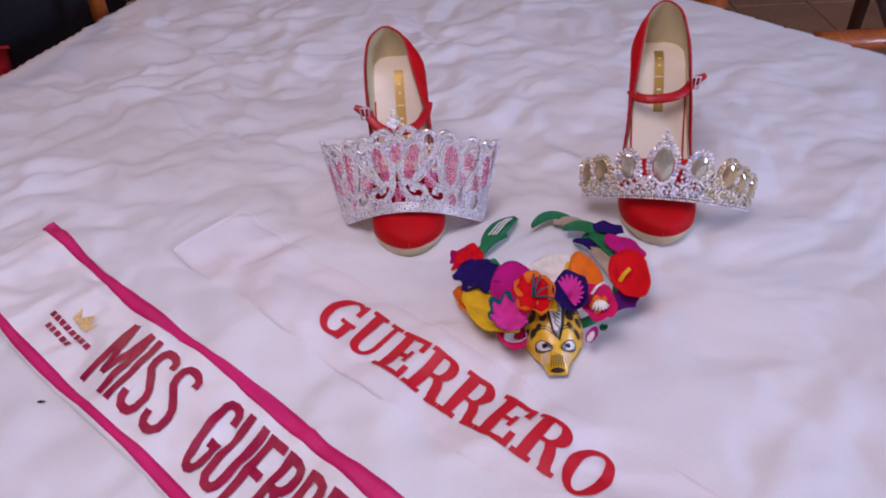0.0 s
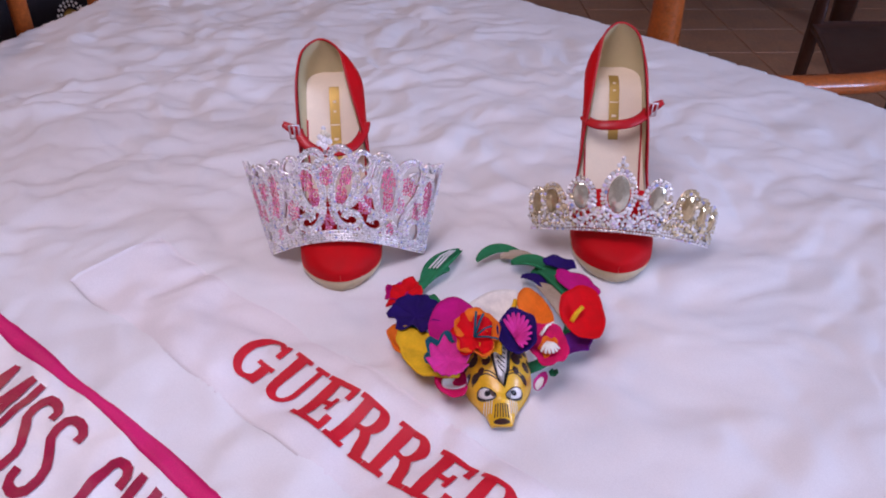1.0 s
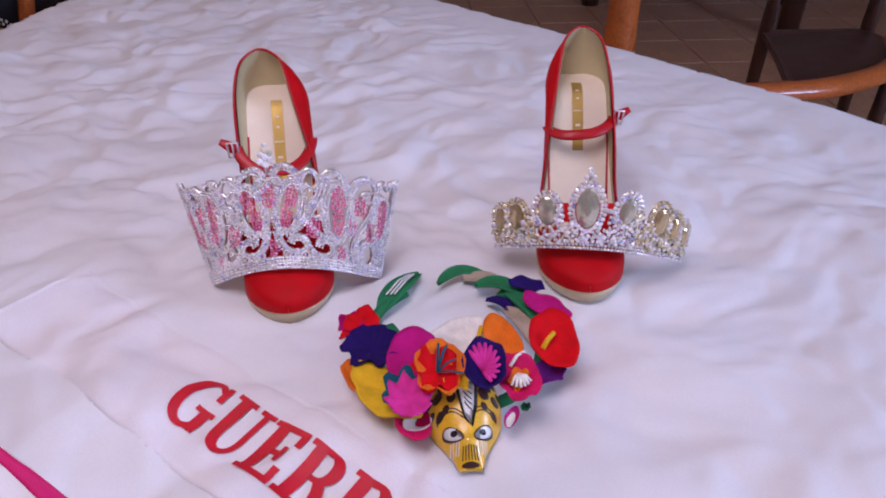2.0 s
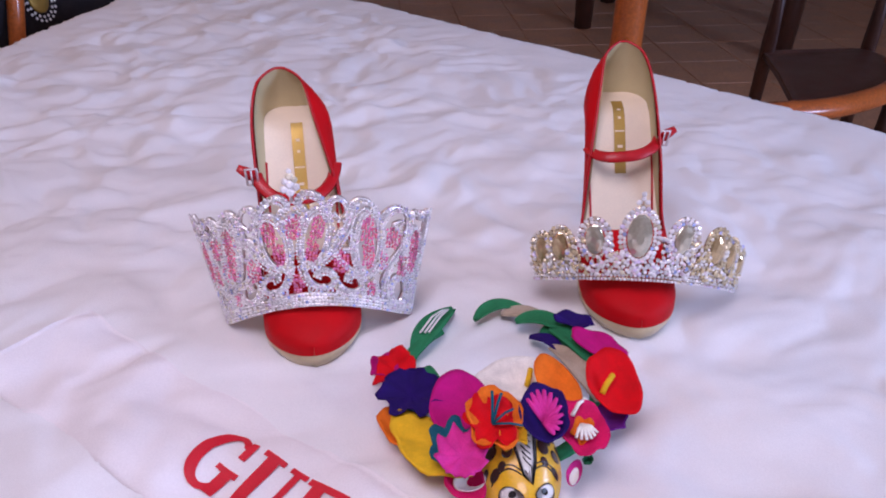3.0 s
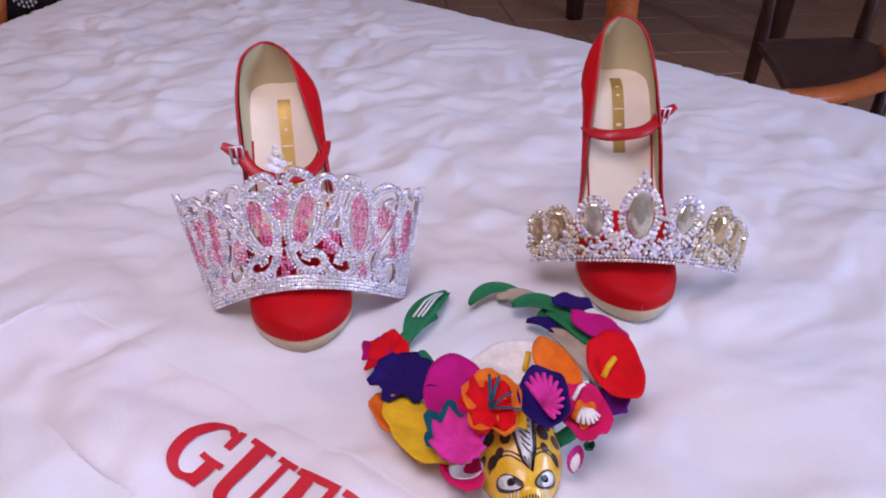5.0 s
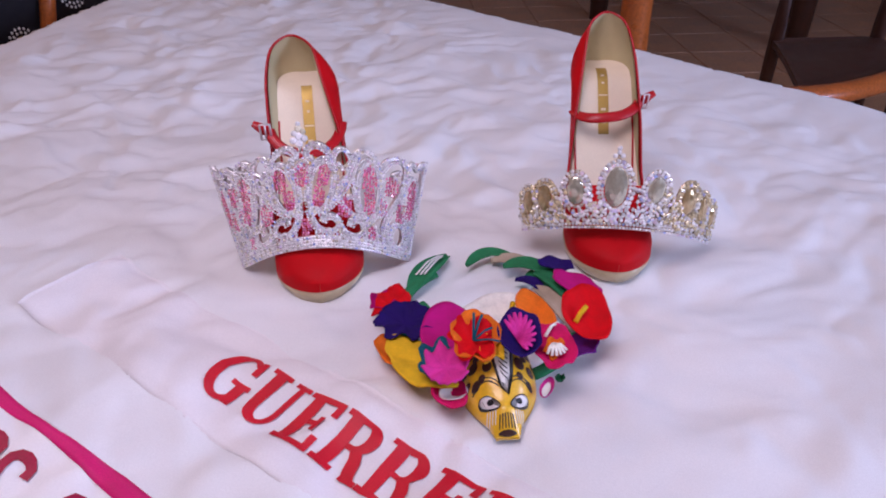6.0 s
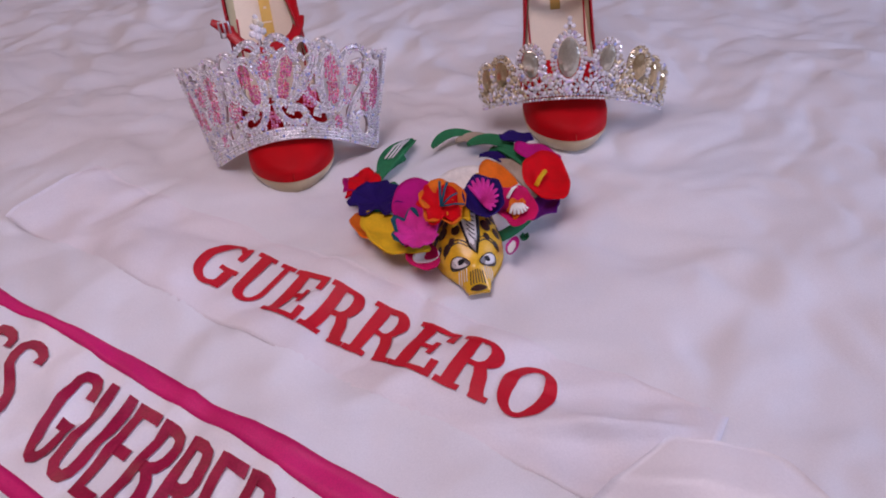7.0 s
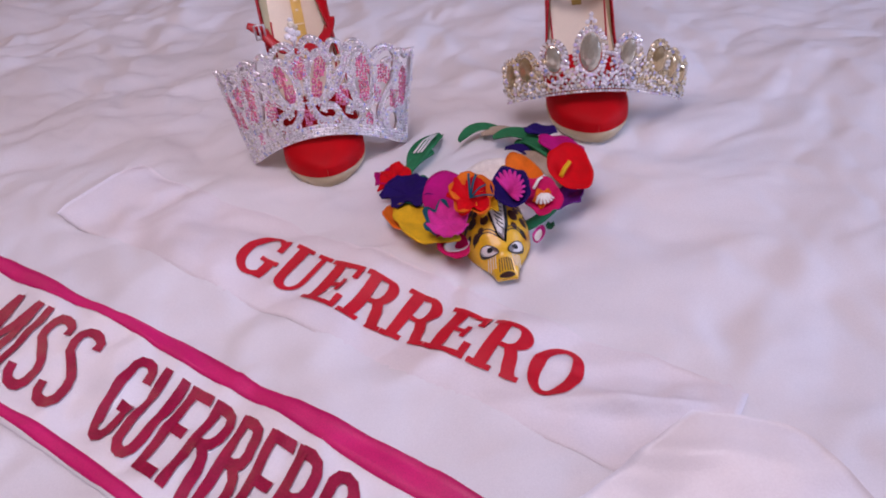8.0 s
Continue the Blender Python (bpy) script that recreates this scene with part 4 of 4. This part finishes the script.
petal("petal", 0.062, 0.506, Z0 + 0.024, 0.020, 0.028, -18, F_MAG, "magenta felt petal", 0.03, 3, 0.006, 0, 0.15, 0.15)
petal("flower", 0.019, 0.559, Z0 + 0.014, 0.015, 0.024, -15, F_RED, "red felt blossom", 0.14, 5, 0.004)
petal("petal", 0.011, 0.566, Z0 + 0.011, 0.012, 0.014, 0, F_MAG, "magenta felt petal", 0.1, 4)
petal("flower", 0.030, 0.523, Z0 + 0.021, 0.0235, 0.024, 0, F_NAVY, "ruffled navy felt blossom", 0.12, 7, 0.006)
petal("petal", 0.022, 0.500, Z0 + 0.009, 0.024, 0.014, -55, F_ORANGE, "orange felt petal rim", 0.04)
petal("petal", 0.040, 0.475, Z0 + 0.018, 0.037, 0.020, -54, F_YELLOW, "yellow felt petal", 0.07, 4, 0.004)
petal("petal", 0.060, 0.443, Z0 + 0.016, 0.013, 0.018, 25, F_CRIM, "crimson felt petal", 0.05, 4)
petal("petal", 0.055, 0.462, Z0 + 0.031, 0.0165, 0.019, 0, F_TEAL, "teal felt petals", 0.12, 6, 0.003, 0, 0.15)
petal("flower", 0.0580, 0.446, Z0 + 0.040, 0.0165, 0.0170, 0, F_PINK, "pink felt blossom", 0.12, 8, 0.004, 0, 0.2)
petal("flower", 0.081, 0.462, Z0 + 0.049, 0.0185, 0.022, 0, F_ORANGE, "orange and red felt hibiscus", 0.08, 5, 0.008, 0, 0.25)
petal("petal", 0.078, 0.460, Z0 + 0.051, 0.0160, 0.0190, 10, F_RED, "red flower throat", 0.14, 5, 0.006, 0, 0.25)
for dx, dy in ((0.008, 0.016), (0.002, 0.018), (0.014, 0.004), (0.018, -0.008)):
    sprig("stamen", [(0.079, 0.457, Z0 + 0.055), (0.079 + dx * 0.6, 0.457 + dy * 0.6, Z0 + 0.061 + dy * 0.2), (0.079 + dx, 0.457 + dy, Z0 + 0.062 + dy * 0.25)], 0.001, F_TEAL, "teal stamen")
petal("petal", 0.092, 0.456, Z0 + 0.046, 0.010, 0.011, 0, F_YELLOW, "yellow felt petal", 0.12, 4, 0.003, 0, 0.25)
petal("flower", 0.1145, 0.464, Z0 + 0.048, 0.0165, 0.021, -5, F_NAVY, "navy felt blossom with pink stamens", 0.04, 5, 0.008, 0, 0.25)
for i in range(11):
    a = radians(-70 + 210 * i / 10)
    sprig("stamen", [(0.113, 0.458, Z0 + 0.052), (0.113 + 0.008 * math.cos(a), 0.458 + 0.010 * math.sin(a), Z0 + 0.058 + 0.004 * math.sin(a)), (0.113 + 0.0125 * math.cos(a), 0.460 + 0.015 * math.sin(a), Z0 + 0.059 + 0.006 * math.sin(a))], [0.0016, 0.0024, 0.0012], F_PINK, "pink felt stamen")
petal("flower", 0.139, 0.457, Z0 + 0.041, 0.016, 0.020, 15, F_CRIM, "crimson felt blossom with white stamens", 0.06, 5, 0.007, 0.1, 0.25)
petal("petal", 0.139, 0.456, Z0 + 0.044, 0.007, 0.009, -30, F_ORANGE, "orange flower centre", 0.1, 4, 0.002, 0.1, 0.25)
for i in range(6):
    a = radians(-125 + 90 * i / 5)
    sprig("stamen", [(0.139, 0.459, Z0 + 0.047), (0.139 + 0.006 * math.cos(a), 0.459 + 0.007 * math.sin(a), Z0 + 0.049), (0.139 + 0.011 * math.cos(a), 0.459 + 0.013 * math.sin(a), Z0 + 0.046)], 0.0012, F_WHITE, "white felt stamen")
sprig("stamen", [(0.134, 0.465, Z0 + 0.049), (0.140, 0.472, Z0 + 0.053), (0.146, 0.476, Z0 + 0.053)], 0.0014, F_WHITE, "white felt stamen")

# the painted face: a domed mask that slopes down to the nose
FX, FY, FTURN = 0.0995, 0.448, radians(1.0)
FW = [(-0.0465, 0.0055), (-0.040, 0.0095), (-0.030, 0.0122), (-0.020, 0.0180), (-0.008, 0.0245), (0.006, 0.0290), (0.020, 0.0290), (0.042, 0.0260)]


def face_z(u, v):
    w = max(0.004, spline(FW, v))
    k = max(0.0, 1 - (u / w) ** 2)
    z = spline([(-0.048, 0.008), (-0.036, 0.0125), (-0.02, 0.0195), (0.0, 0.031), (0.025, 0.043), (0.042, 0.042)], v)
    snout = 0.005 * math.exp(-((u / 0.008) ** 2) - (((v + 0.036) / 0.012) ** 2))
    brow = 0.0010 * math.exp(-(((abs(u) - 0.011) / 0.007) ** 2) - (((v + 0.006) / 0.007) ** 2))
    tip = min(1.0, max(0.0, (v + 0.0426) / 0.016)) ** 0.6
    return 0.001 + ((z - 0.001) * k ** 0.45 + snout + brow) * tip


def on_face(u, v, up=0.0):
    y = 0.87 * v
    return Vector((FX + u * math.cos(FTURN) - y * math.sin(FTURN), FY + u * math.sin(FTURN) + y * math.cos(FTURN), Z0 + face_z(u, v) + up))


rows = []
for i in range(37):
    v = lerp(-0.0425, 0.042, (i / 36) ** 1.3)
    w = spline(FW, v)
    rows.append([on_face(w * math.sin(math.pi / 2 * (j / 12 - 1)), v) for j in range(25)])
mask = Build().sheet(rows, 0.002).out("face_mask", LACQ_YELLOW, head, "yellow lacquered feline face")


def face_line(name, pts, up, r, material, label=""):
    dense = [(lerp(a[0], c[0], k / 5), lerp(a[1], c[1], k / 5)) for a, c in zip(pts, pts[1:]) for k in range(5)] + [pts[-1]]
    return Build().tube([on_face(u, v, up) for u, v in dense], r, 5).out(name, material, mask, label)


def paint(name, outline, material, up=0.0005, label=""):
    """A painted patch on the mask: rings from its centre to the outline."""
    outline = [(lerp(a[0], c[0], k / 3), lerp(a[1], c[1], k / 3)) for a, c in zip(outline, outline[1:] + outline[:1]) for k in range(3)]
    cu = sum(p[0] for p in outline) / len(outline)
    cv = sum(p[1] for p in outline) / len(outline)
    rows = [[on_face(lerp(cu, u, k), lerp(cv, v, k), up) for u, v in outline] for k in (0.02, 0.2, 0.4, 0.6, 0.8, 1.0)]
    return Build().grid(rows, closed=True, cap=True).out(name, material, mask, label)


for su, sv, r in ((-0.0125, 0.019, .0031), (-0.0205, 0.010, .003), (-0.0105, 0.006, .003), (-0.0255, 0.001, .0021), (-0.0195, -0.004, .0026), (-0.021, 0.022, .003), (-0.0115, 0.030, .003), (-0.0150, -0.0015, .0022), (-0.0175, 0.0155, .0022), (-0.0262, 0.012, .0022),
                  (0.0135, 0.021, .0034), (0.0215, 0.019, .0026), (0.0140, 0.008, .0034), (0.0225, 0.006, .0026), (0.0215, 0.030, .003), (0.0205, -0.005, .0022), (0.0178, 0.0135, .0022), (0.0262, 0.013, .0022), (0.0135, -0.0015, .0022)):
    paint("spot", ell(su, sv, r * 1.2, r * 1.4, 0, 0, 345, 16), LACQ_BROWN, 0.0005)
for sg in (-1, 1):
    tilt = 40 * sg
    paint("eye_rim", ell(sg * 0.0112, -0.0200, 0.0094, 0.0041, tilt, 0, 348, 20), LACQ_BLACK, 0.0008)
    paint("eye", ell(sg * 0.0112, -0.0201, 0.0084, 0.0032, tilt, 0, 348, 20), LACQ_WHITE, 0.0014)
    paint("pupil", ell(sg * 0.0106, -0.0203, 0.0028, 0.0019, tilt, 0, 342, 14), LACQ_BLACK, 0.0020)
    for k in (0.0, 0.0026):
        L = [(sg * lerp(0.003, 0.022, i / 8), -0.0150 + 0.0105 * math.sin(math.pi * (0.15 + 0.6 * i / 8)) + k) for i in range(9)]
        face_line("brow_line", L, 0.0004, 0.0005, LACQ_BLACK)
    for i in range(4):
        u = sg * (0.0072 + 0.0019 * i)
        face_line("whisker", [(u, -0.0258 + 0.0005 * i), (u + sg * 0.001, -0.0345 + 0.0014 * i)], 0.0004, 0.0004, LACQ_WHITE, "white painted whisker")
for i in range(6):
    u = -0.0058 + 0.0116 * i / 5
    face_line("muzzle_line", [(u * 0.8, -0.0305), (u, -0.0385)], 0.0005, 0.00045, LACQ_BLACK)
paint("nose", ell(0, -0.0410, 0.0068, 0.0015, 0, 0, 348, 18), LACQ_BROWN, 0.0009)
blaze = [(-0.006, 0.036), (0.0075, 0.036), (0.0075, 0.016), (0.0058, -0.002), (0.0024, -0.016), (-0.0014, -0.010), (-0.0044, 0.008), (-0.006, 0.024)]
big = [(x * 1.3 + (0.0006 if x > 0 else -0.0006), y - 0.001) for x, y in blaze]
paint("blaze_rim", big, LACQ_BLACK, 0.0006)
paint("blaze", blaze, LACQ_WHITE, 0.0012)
for i in range(10):
    v = -0.004 + 0.0038 * i
    w = 0.0035 + 0.0045 * i / 9
    Build().tube([on_face(-w * 0.55 + 0.001, v + 0.004, 0.0013), on_face(0.0008, v + 0.001, 0.0014), on_face(w * 0.8 + 0.0008, v - 0.002, 0.0013)], 0.0005, 5).out("stripe", LACQ_BLACK, mask)
petal("ear", 0.063, 0.443, Z0 + 0.016, 0.011, 0.008, 10, LACQ_WHITE, "white painted ear", 0.02, 3, 0.003)
petal("ear", 0.1345, 0.447, Z0 + 0.012, 0.005, 0.011, -28, F_PINK, "pink painted ear", 0.02, 3, 0.003)
petal("ear_lining", 0.1325, 0.441, Z0 + 0.0165, 0.0028, 0.007, -28, LACQ_WHITE, "white ear lining", 0.02, 3, 0.002)

# ---- chairs beyond the table ----


def round_chair(seat_mat, frame_mat, label):
    """A bentwood chair with a round seat, origin on the floor."""
    ob = thing("bentwood_chair", label, "chair")
    ring = [(0.225 * math.cos(i * math.tau / 40), 0.225 * math.sin(i * math.tau / 40), 0.445) for i in range(41)]
    Build().tube(ring, 0.022, 10).out("seat_ring", frame_mat, ob)
    rows = [[(r * math.cos(i * math.tau / 32), r * math.sin(i * math.tau / 32), z) for i in range(32)] for r, z in ((0.2, 0.44), (0.207, 0.455), (0.17, 0.464), (0.08, 0.468), (0.01, 0.468))]
    Build().grid(rows, closed=True, cap=True).out("seat", seat_mat, ob)
    for a in (45, 135, 225, 315):
        c, s_ = math.cos(radians(a)), math.sin(radians(a))
        Build().tube([(0.19 * c, 0.19 * s_, 0.44), (0.2 * c, 0.2 * s_, 0.25), (0.235 * c, 0.235 * s_, 0.0)], [0.02, 0.018, 0.015], 10).out("leg", frame_mat, ob)
    low = [(0.17 * math.cos(i * math.tau / 32), 0.17 * math.sin(i * math.tau / 32), 0.2) for i in range(33)]
    Build().tube(low, 0.009, 8).out("stretcher_ring", frame_mat, ob)
    back = [(-0.2, 0.12, 0.45), (-0.215, 0.2, 0.65), (-0.19, 0.235, 0.82), (-0.1, 0.25, 0.91), (0, 0.255, 0.93), (0.1, 0.25, 0.91), (0.19, 0.235, 0.82), (0.215, 0.2, 0.65), (0.2, 0.12, 0.45)]
    Build().tube(back, 0.018, 10, up=(0, 1, 0)).out("back_hoop", frame_mat, ob)
    return ob


chair_a = thing("wooden_chair", "dark wooden chair with a bent orange-brown seat rail", "chair", (1.3, 2.1, 0))
rail = [(-0.36, -0.255), (-0.27, -0.256), (-0.19, -0.25), (-0.04, -0.23), (0.16, -0.14), (0.30, -0.02), (0.38, 0.14)]
Build().tube([(x, y, 0.44) for x, y in curl(rail)], 0.036, 12, flat=0.75).out("seat_rail", WOOD, chair_a, "bent orange-brown seat rail")
Build().sheet([[(lerp(x, x * 0.6 + 0.10, k), lerp(y + 0.02, 0.30, k), 0.435 + 0.012 * math.sin(math.pi * k)) for k in (0, 0.2, 0.5, 0.8, 1)] for x, y in curl(rail)[14:]], 0.02).out("seat", DARK_WOOD, chair_a)
for x, y, top in ((-0.22, -0.22, 0.42), (0.32, 0.02, 0.46), (0.02, 0.28, 0.95), (0.36, 0.26, 0.95)):
    Build().tube([(x, y, top), (x, y, top * 0.5), (x * 1.06, y * 1.06, 0)], [0.022, 0.024, 0.018], 10).out("leg", DARK_WOOD, chair_a)
Build().tube([(0.02, 0.28, 0.90), (0.19, 0.30, 0.93), (0.36, 0.26, 0.90)], 0.028, 10, up=(0, 1, 0)).out("top_rail", DARK_WOOD, chair_a)
stand = thing("wooden_stand", "varnished orange-brown wooden pedestal stand with round base", "stand", (0.70, 2.02, 0))
prof = [(0.0, 0.20), (0.03, 0.20), (0.05, 0.10), (0.09, 0.05), (0.3, 0.042), (0.5, 0.047), (0.62, 0.042), (0.9, 0.042), (1.0, 0.06), (1.02, 0.17), (1.05, 0.17)]
Build().grid([[(r * math.cos(q * math.tau / 20), r * math.sin(q * math.tau / 20), z) for q in range(20)] for z, r in prof], closed=True, cap=True).out("pedestal", WOOD, stand)
far_table = thing("side_table", "heavy dark wooden side table across the room", "table", (1.68, 4.0, 0))
for lx, ly in ((0.42, -0.40), (-0.43, 0.30), (0.75, 0.25), (-0.10, 0.9)):
    Build().tube([(lx, ly, 0.74), (lx, ly, 0.4), (lx, ly, 0.0)], [0.065, 0.06, 0.05], 10).out("leg", DARK_WOOD, far_table)
Build().box((0.16, 0.25, 0.77), (1.3, 1.5, 0.05), bevel=0.01).out("tabletop", DARK_WOOD, far_table)

# dark embroidered garment over a chair
dress_chair = round_chair(BLACK_CLOTH, WOOD, "wooden chair with a curved back beside the table")
dress_chair.matrix_world = pose(-1.038, 1.334, 0, 0, 0, -106)
copy_thing(dress_chair, pose(-1.04, 1.99, 0, 0, 0, -75))
garment = thing("embroidered_garment", "black garment with gold discs and white sequins, hung over a chair", "garment", (-0.78, 1.86, 0))
rows = []
for i in range(49):
    t = i / 48
    row = []
    for j in range(19):
        k = j / 18
        y = lerp(-0.75, 0.42, t)
        x = 0.28 * y + 0.02 * math.sin(18 * t + 3 * k)
        row.append((x - 0.10 * (1 - k), y, lerp(0.42, 0.90, k) + 0.01 * math.sin(28 * t)))
    rows.append(row)
Build().sheet(rows, 0.004).out("fabric", BLACK_CLOTH, garment)
nrm = Vector((0.94, -0.27, 0.2)).normalized()


def sequins(y, z, r):
    c = Vector((0.28 * y + 0.03 - 0.10 * (0.90 - z) / 0.48, y, z))
    a = Vector((0.28, 0.96, 0)).normalized()
    bvec = nrm.cross(a).normalized()
    rows = [[c + nrm * o + q * r * (a * math.cos(i * math.tau / 24) + bvec * math.sin(i * math.tau / 24)) for i in range(24)] for q, o in ((1, 0), (0.9, 0.003), (0.3, 0.004))]
    Build().grid(rows, closed=True, cap=True).out("gold_disc", GOLD, garment, "gold disc")
    bld = Build()
    for rr, cnt in ((1.25, 18), (1.55, 22)):
        for i in range(cnt):
            stone(bld, c + nrm * 0.002 + rr * r * (a * math.cos(i * math.tau / cnt) + bvec * math.sin(i * math.tau / cnt)), 0.0042, nrm)
    bld.out("sequins", LACQ_WHITE, garment, "ring of white sequins")["kind"] = "stuff"


sequins(0.08, 0.745, 0.032)
sequins(-0.08, 0.64, 0.03)
red_cloth = thing("red_cloth", "red cloth hanging over a chair beside the table", "cloth", (-0.84, 1.17, 0))
red_cloth.rotation_euler.z = radians(-16)
rows = [[(0.02 * math.sin(8 * i / 14 + 2 * j / 10) - 0.05 * (1 - j / 10), -0.2 + 0.24 * i / 14 + 0.02 * math.sin(j * 0.7), 0.40 + 0.42 * j / 10 - 0.10 * abs(i / 14 - 0.4)) for j in range(11)] for i in range(15)]
Build().sheet(rows, 0.006).out("fabric", RED_CLOTH, red_cloth)

# ---- added lamps and window, all out of view, and floor tiles ----
# unseen fixture made up to hold the front fill
lamp = thing("fill_pendant", "added unseen white pendant lamp for the front fill light", "lamp", (-0.18, 0.08, 2.04))
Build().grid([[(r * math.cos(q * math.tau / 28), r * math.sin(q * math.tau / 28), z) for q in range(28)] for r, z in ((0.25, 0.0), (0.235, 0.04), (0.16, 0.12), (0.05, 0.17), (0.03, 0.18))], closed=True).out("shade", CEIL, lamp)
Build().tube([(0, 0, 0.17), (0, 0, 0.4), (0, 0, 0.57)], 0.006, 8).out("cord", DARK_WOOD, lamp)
# the bulb's glow is added too, mainly to reflect in the stones
ADDED_BULB = bpy.data.materials.new("added_bulb")
ADDED_BULB.use_nodes = True
ADDED_BULB.node_tree.nodes["Principled BSDF"].inputs["Emission Color"].default_value = (1.0, 0.88, 0.8, 1)
ADDED_BULB.node_tree.nodes["Principled BSDF"].inputs["Emission Strength"].default_value = 6.0
Build().grid([[(0.035 * math.sin(a) * math.cos(q * math.tau / 16), 0.035 * math.sin(a) * math.sin(q * math.tau / 16), 0.075 - 0.04 * math.cos(a)) for q in range(16)] for a in [0.05 + 3.0 * i / 10 for i in range(11)]], closed=True, cap=True).out("bulb", ADDED_BULB, lamp, "glowing round bulb of the added lamp")
# made-up shade above the warm back fill, never in view
back_fill = thing("fill_ceiling_lamp", "added unseen round ceiling lamp for the warm back fill", "lamp", (-1.5, 2.2, 2.52))
Build().grid([[(r * math.cos(q * math.tau / 28), r * math.sin(q * math.tau / 28), z) for q in range(28)] for r, z in ((0.19, 0.0), (0.2, 0.03), (0.17, 0.07), (0.09, 0.088))], closed=True).out("shade", CEIL, back_fill)
# made-up frame on the closed wall, behind the cool side fill
window = thing("fill_window", "added unseen white window frame around the cool side fill", "window", (3.585, -0.6, 1.6), kind="structure")
for c, sz in (((0, 0, 0.73), (0.05, 1.5, 0.06)), ((0, 0, -0.73), (0.05, 1.5, 0.06)), ((0, 0.72, 0), (0.05, 0.06, 1.4)), ((0, -0.72, 0), (0.05, 0.06, 1.4))):
    Build().box(c, sz, bevel=0.004).out("fill_window_frame", CEIL, window)
tiles = Build()
me_tile = None
for i in range(20):
    for j in range(26):
        x, y = -3.2 + (i + 0.5) * 0.34, -3.0 + (j + 0.5) * 0.3308
        near = 1.5 < y < 5.6 and -0.2 < x < 3.2
        if not near:
            tiles.box((x, y, 0), (0.334, 0.3248, 0.008))
            continue
        if me_tile is None:
            piece = Build().box((0, 0, 0), (0.334, 0.3248, 0.008), bevel=0.002).out("tile", TILE, floor, smooth=False)
            me_tile = piece.data
        else:
            piece = new("tile", me_tile)
            piece.parent = floor
        piece.location = (x, y, 0)
tiles.out("tiles", TILE, floor, smooth=False)["kind"] = "stuff"
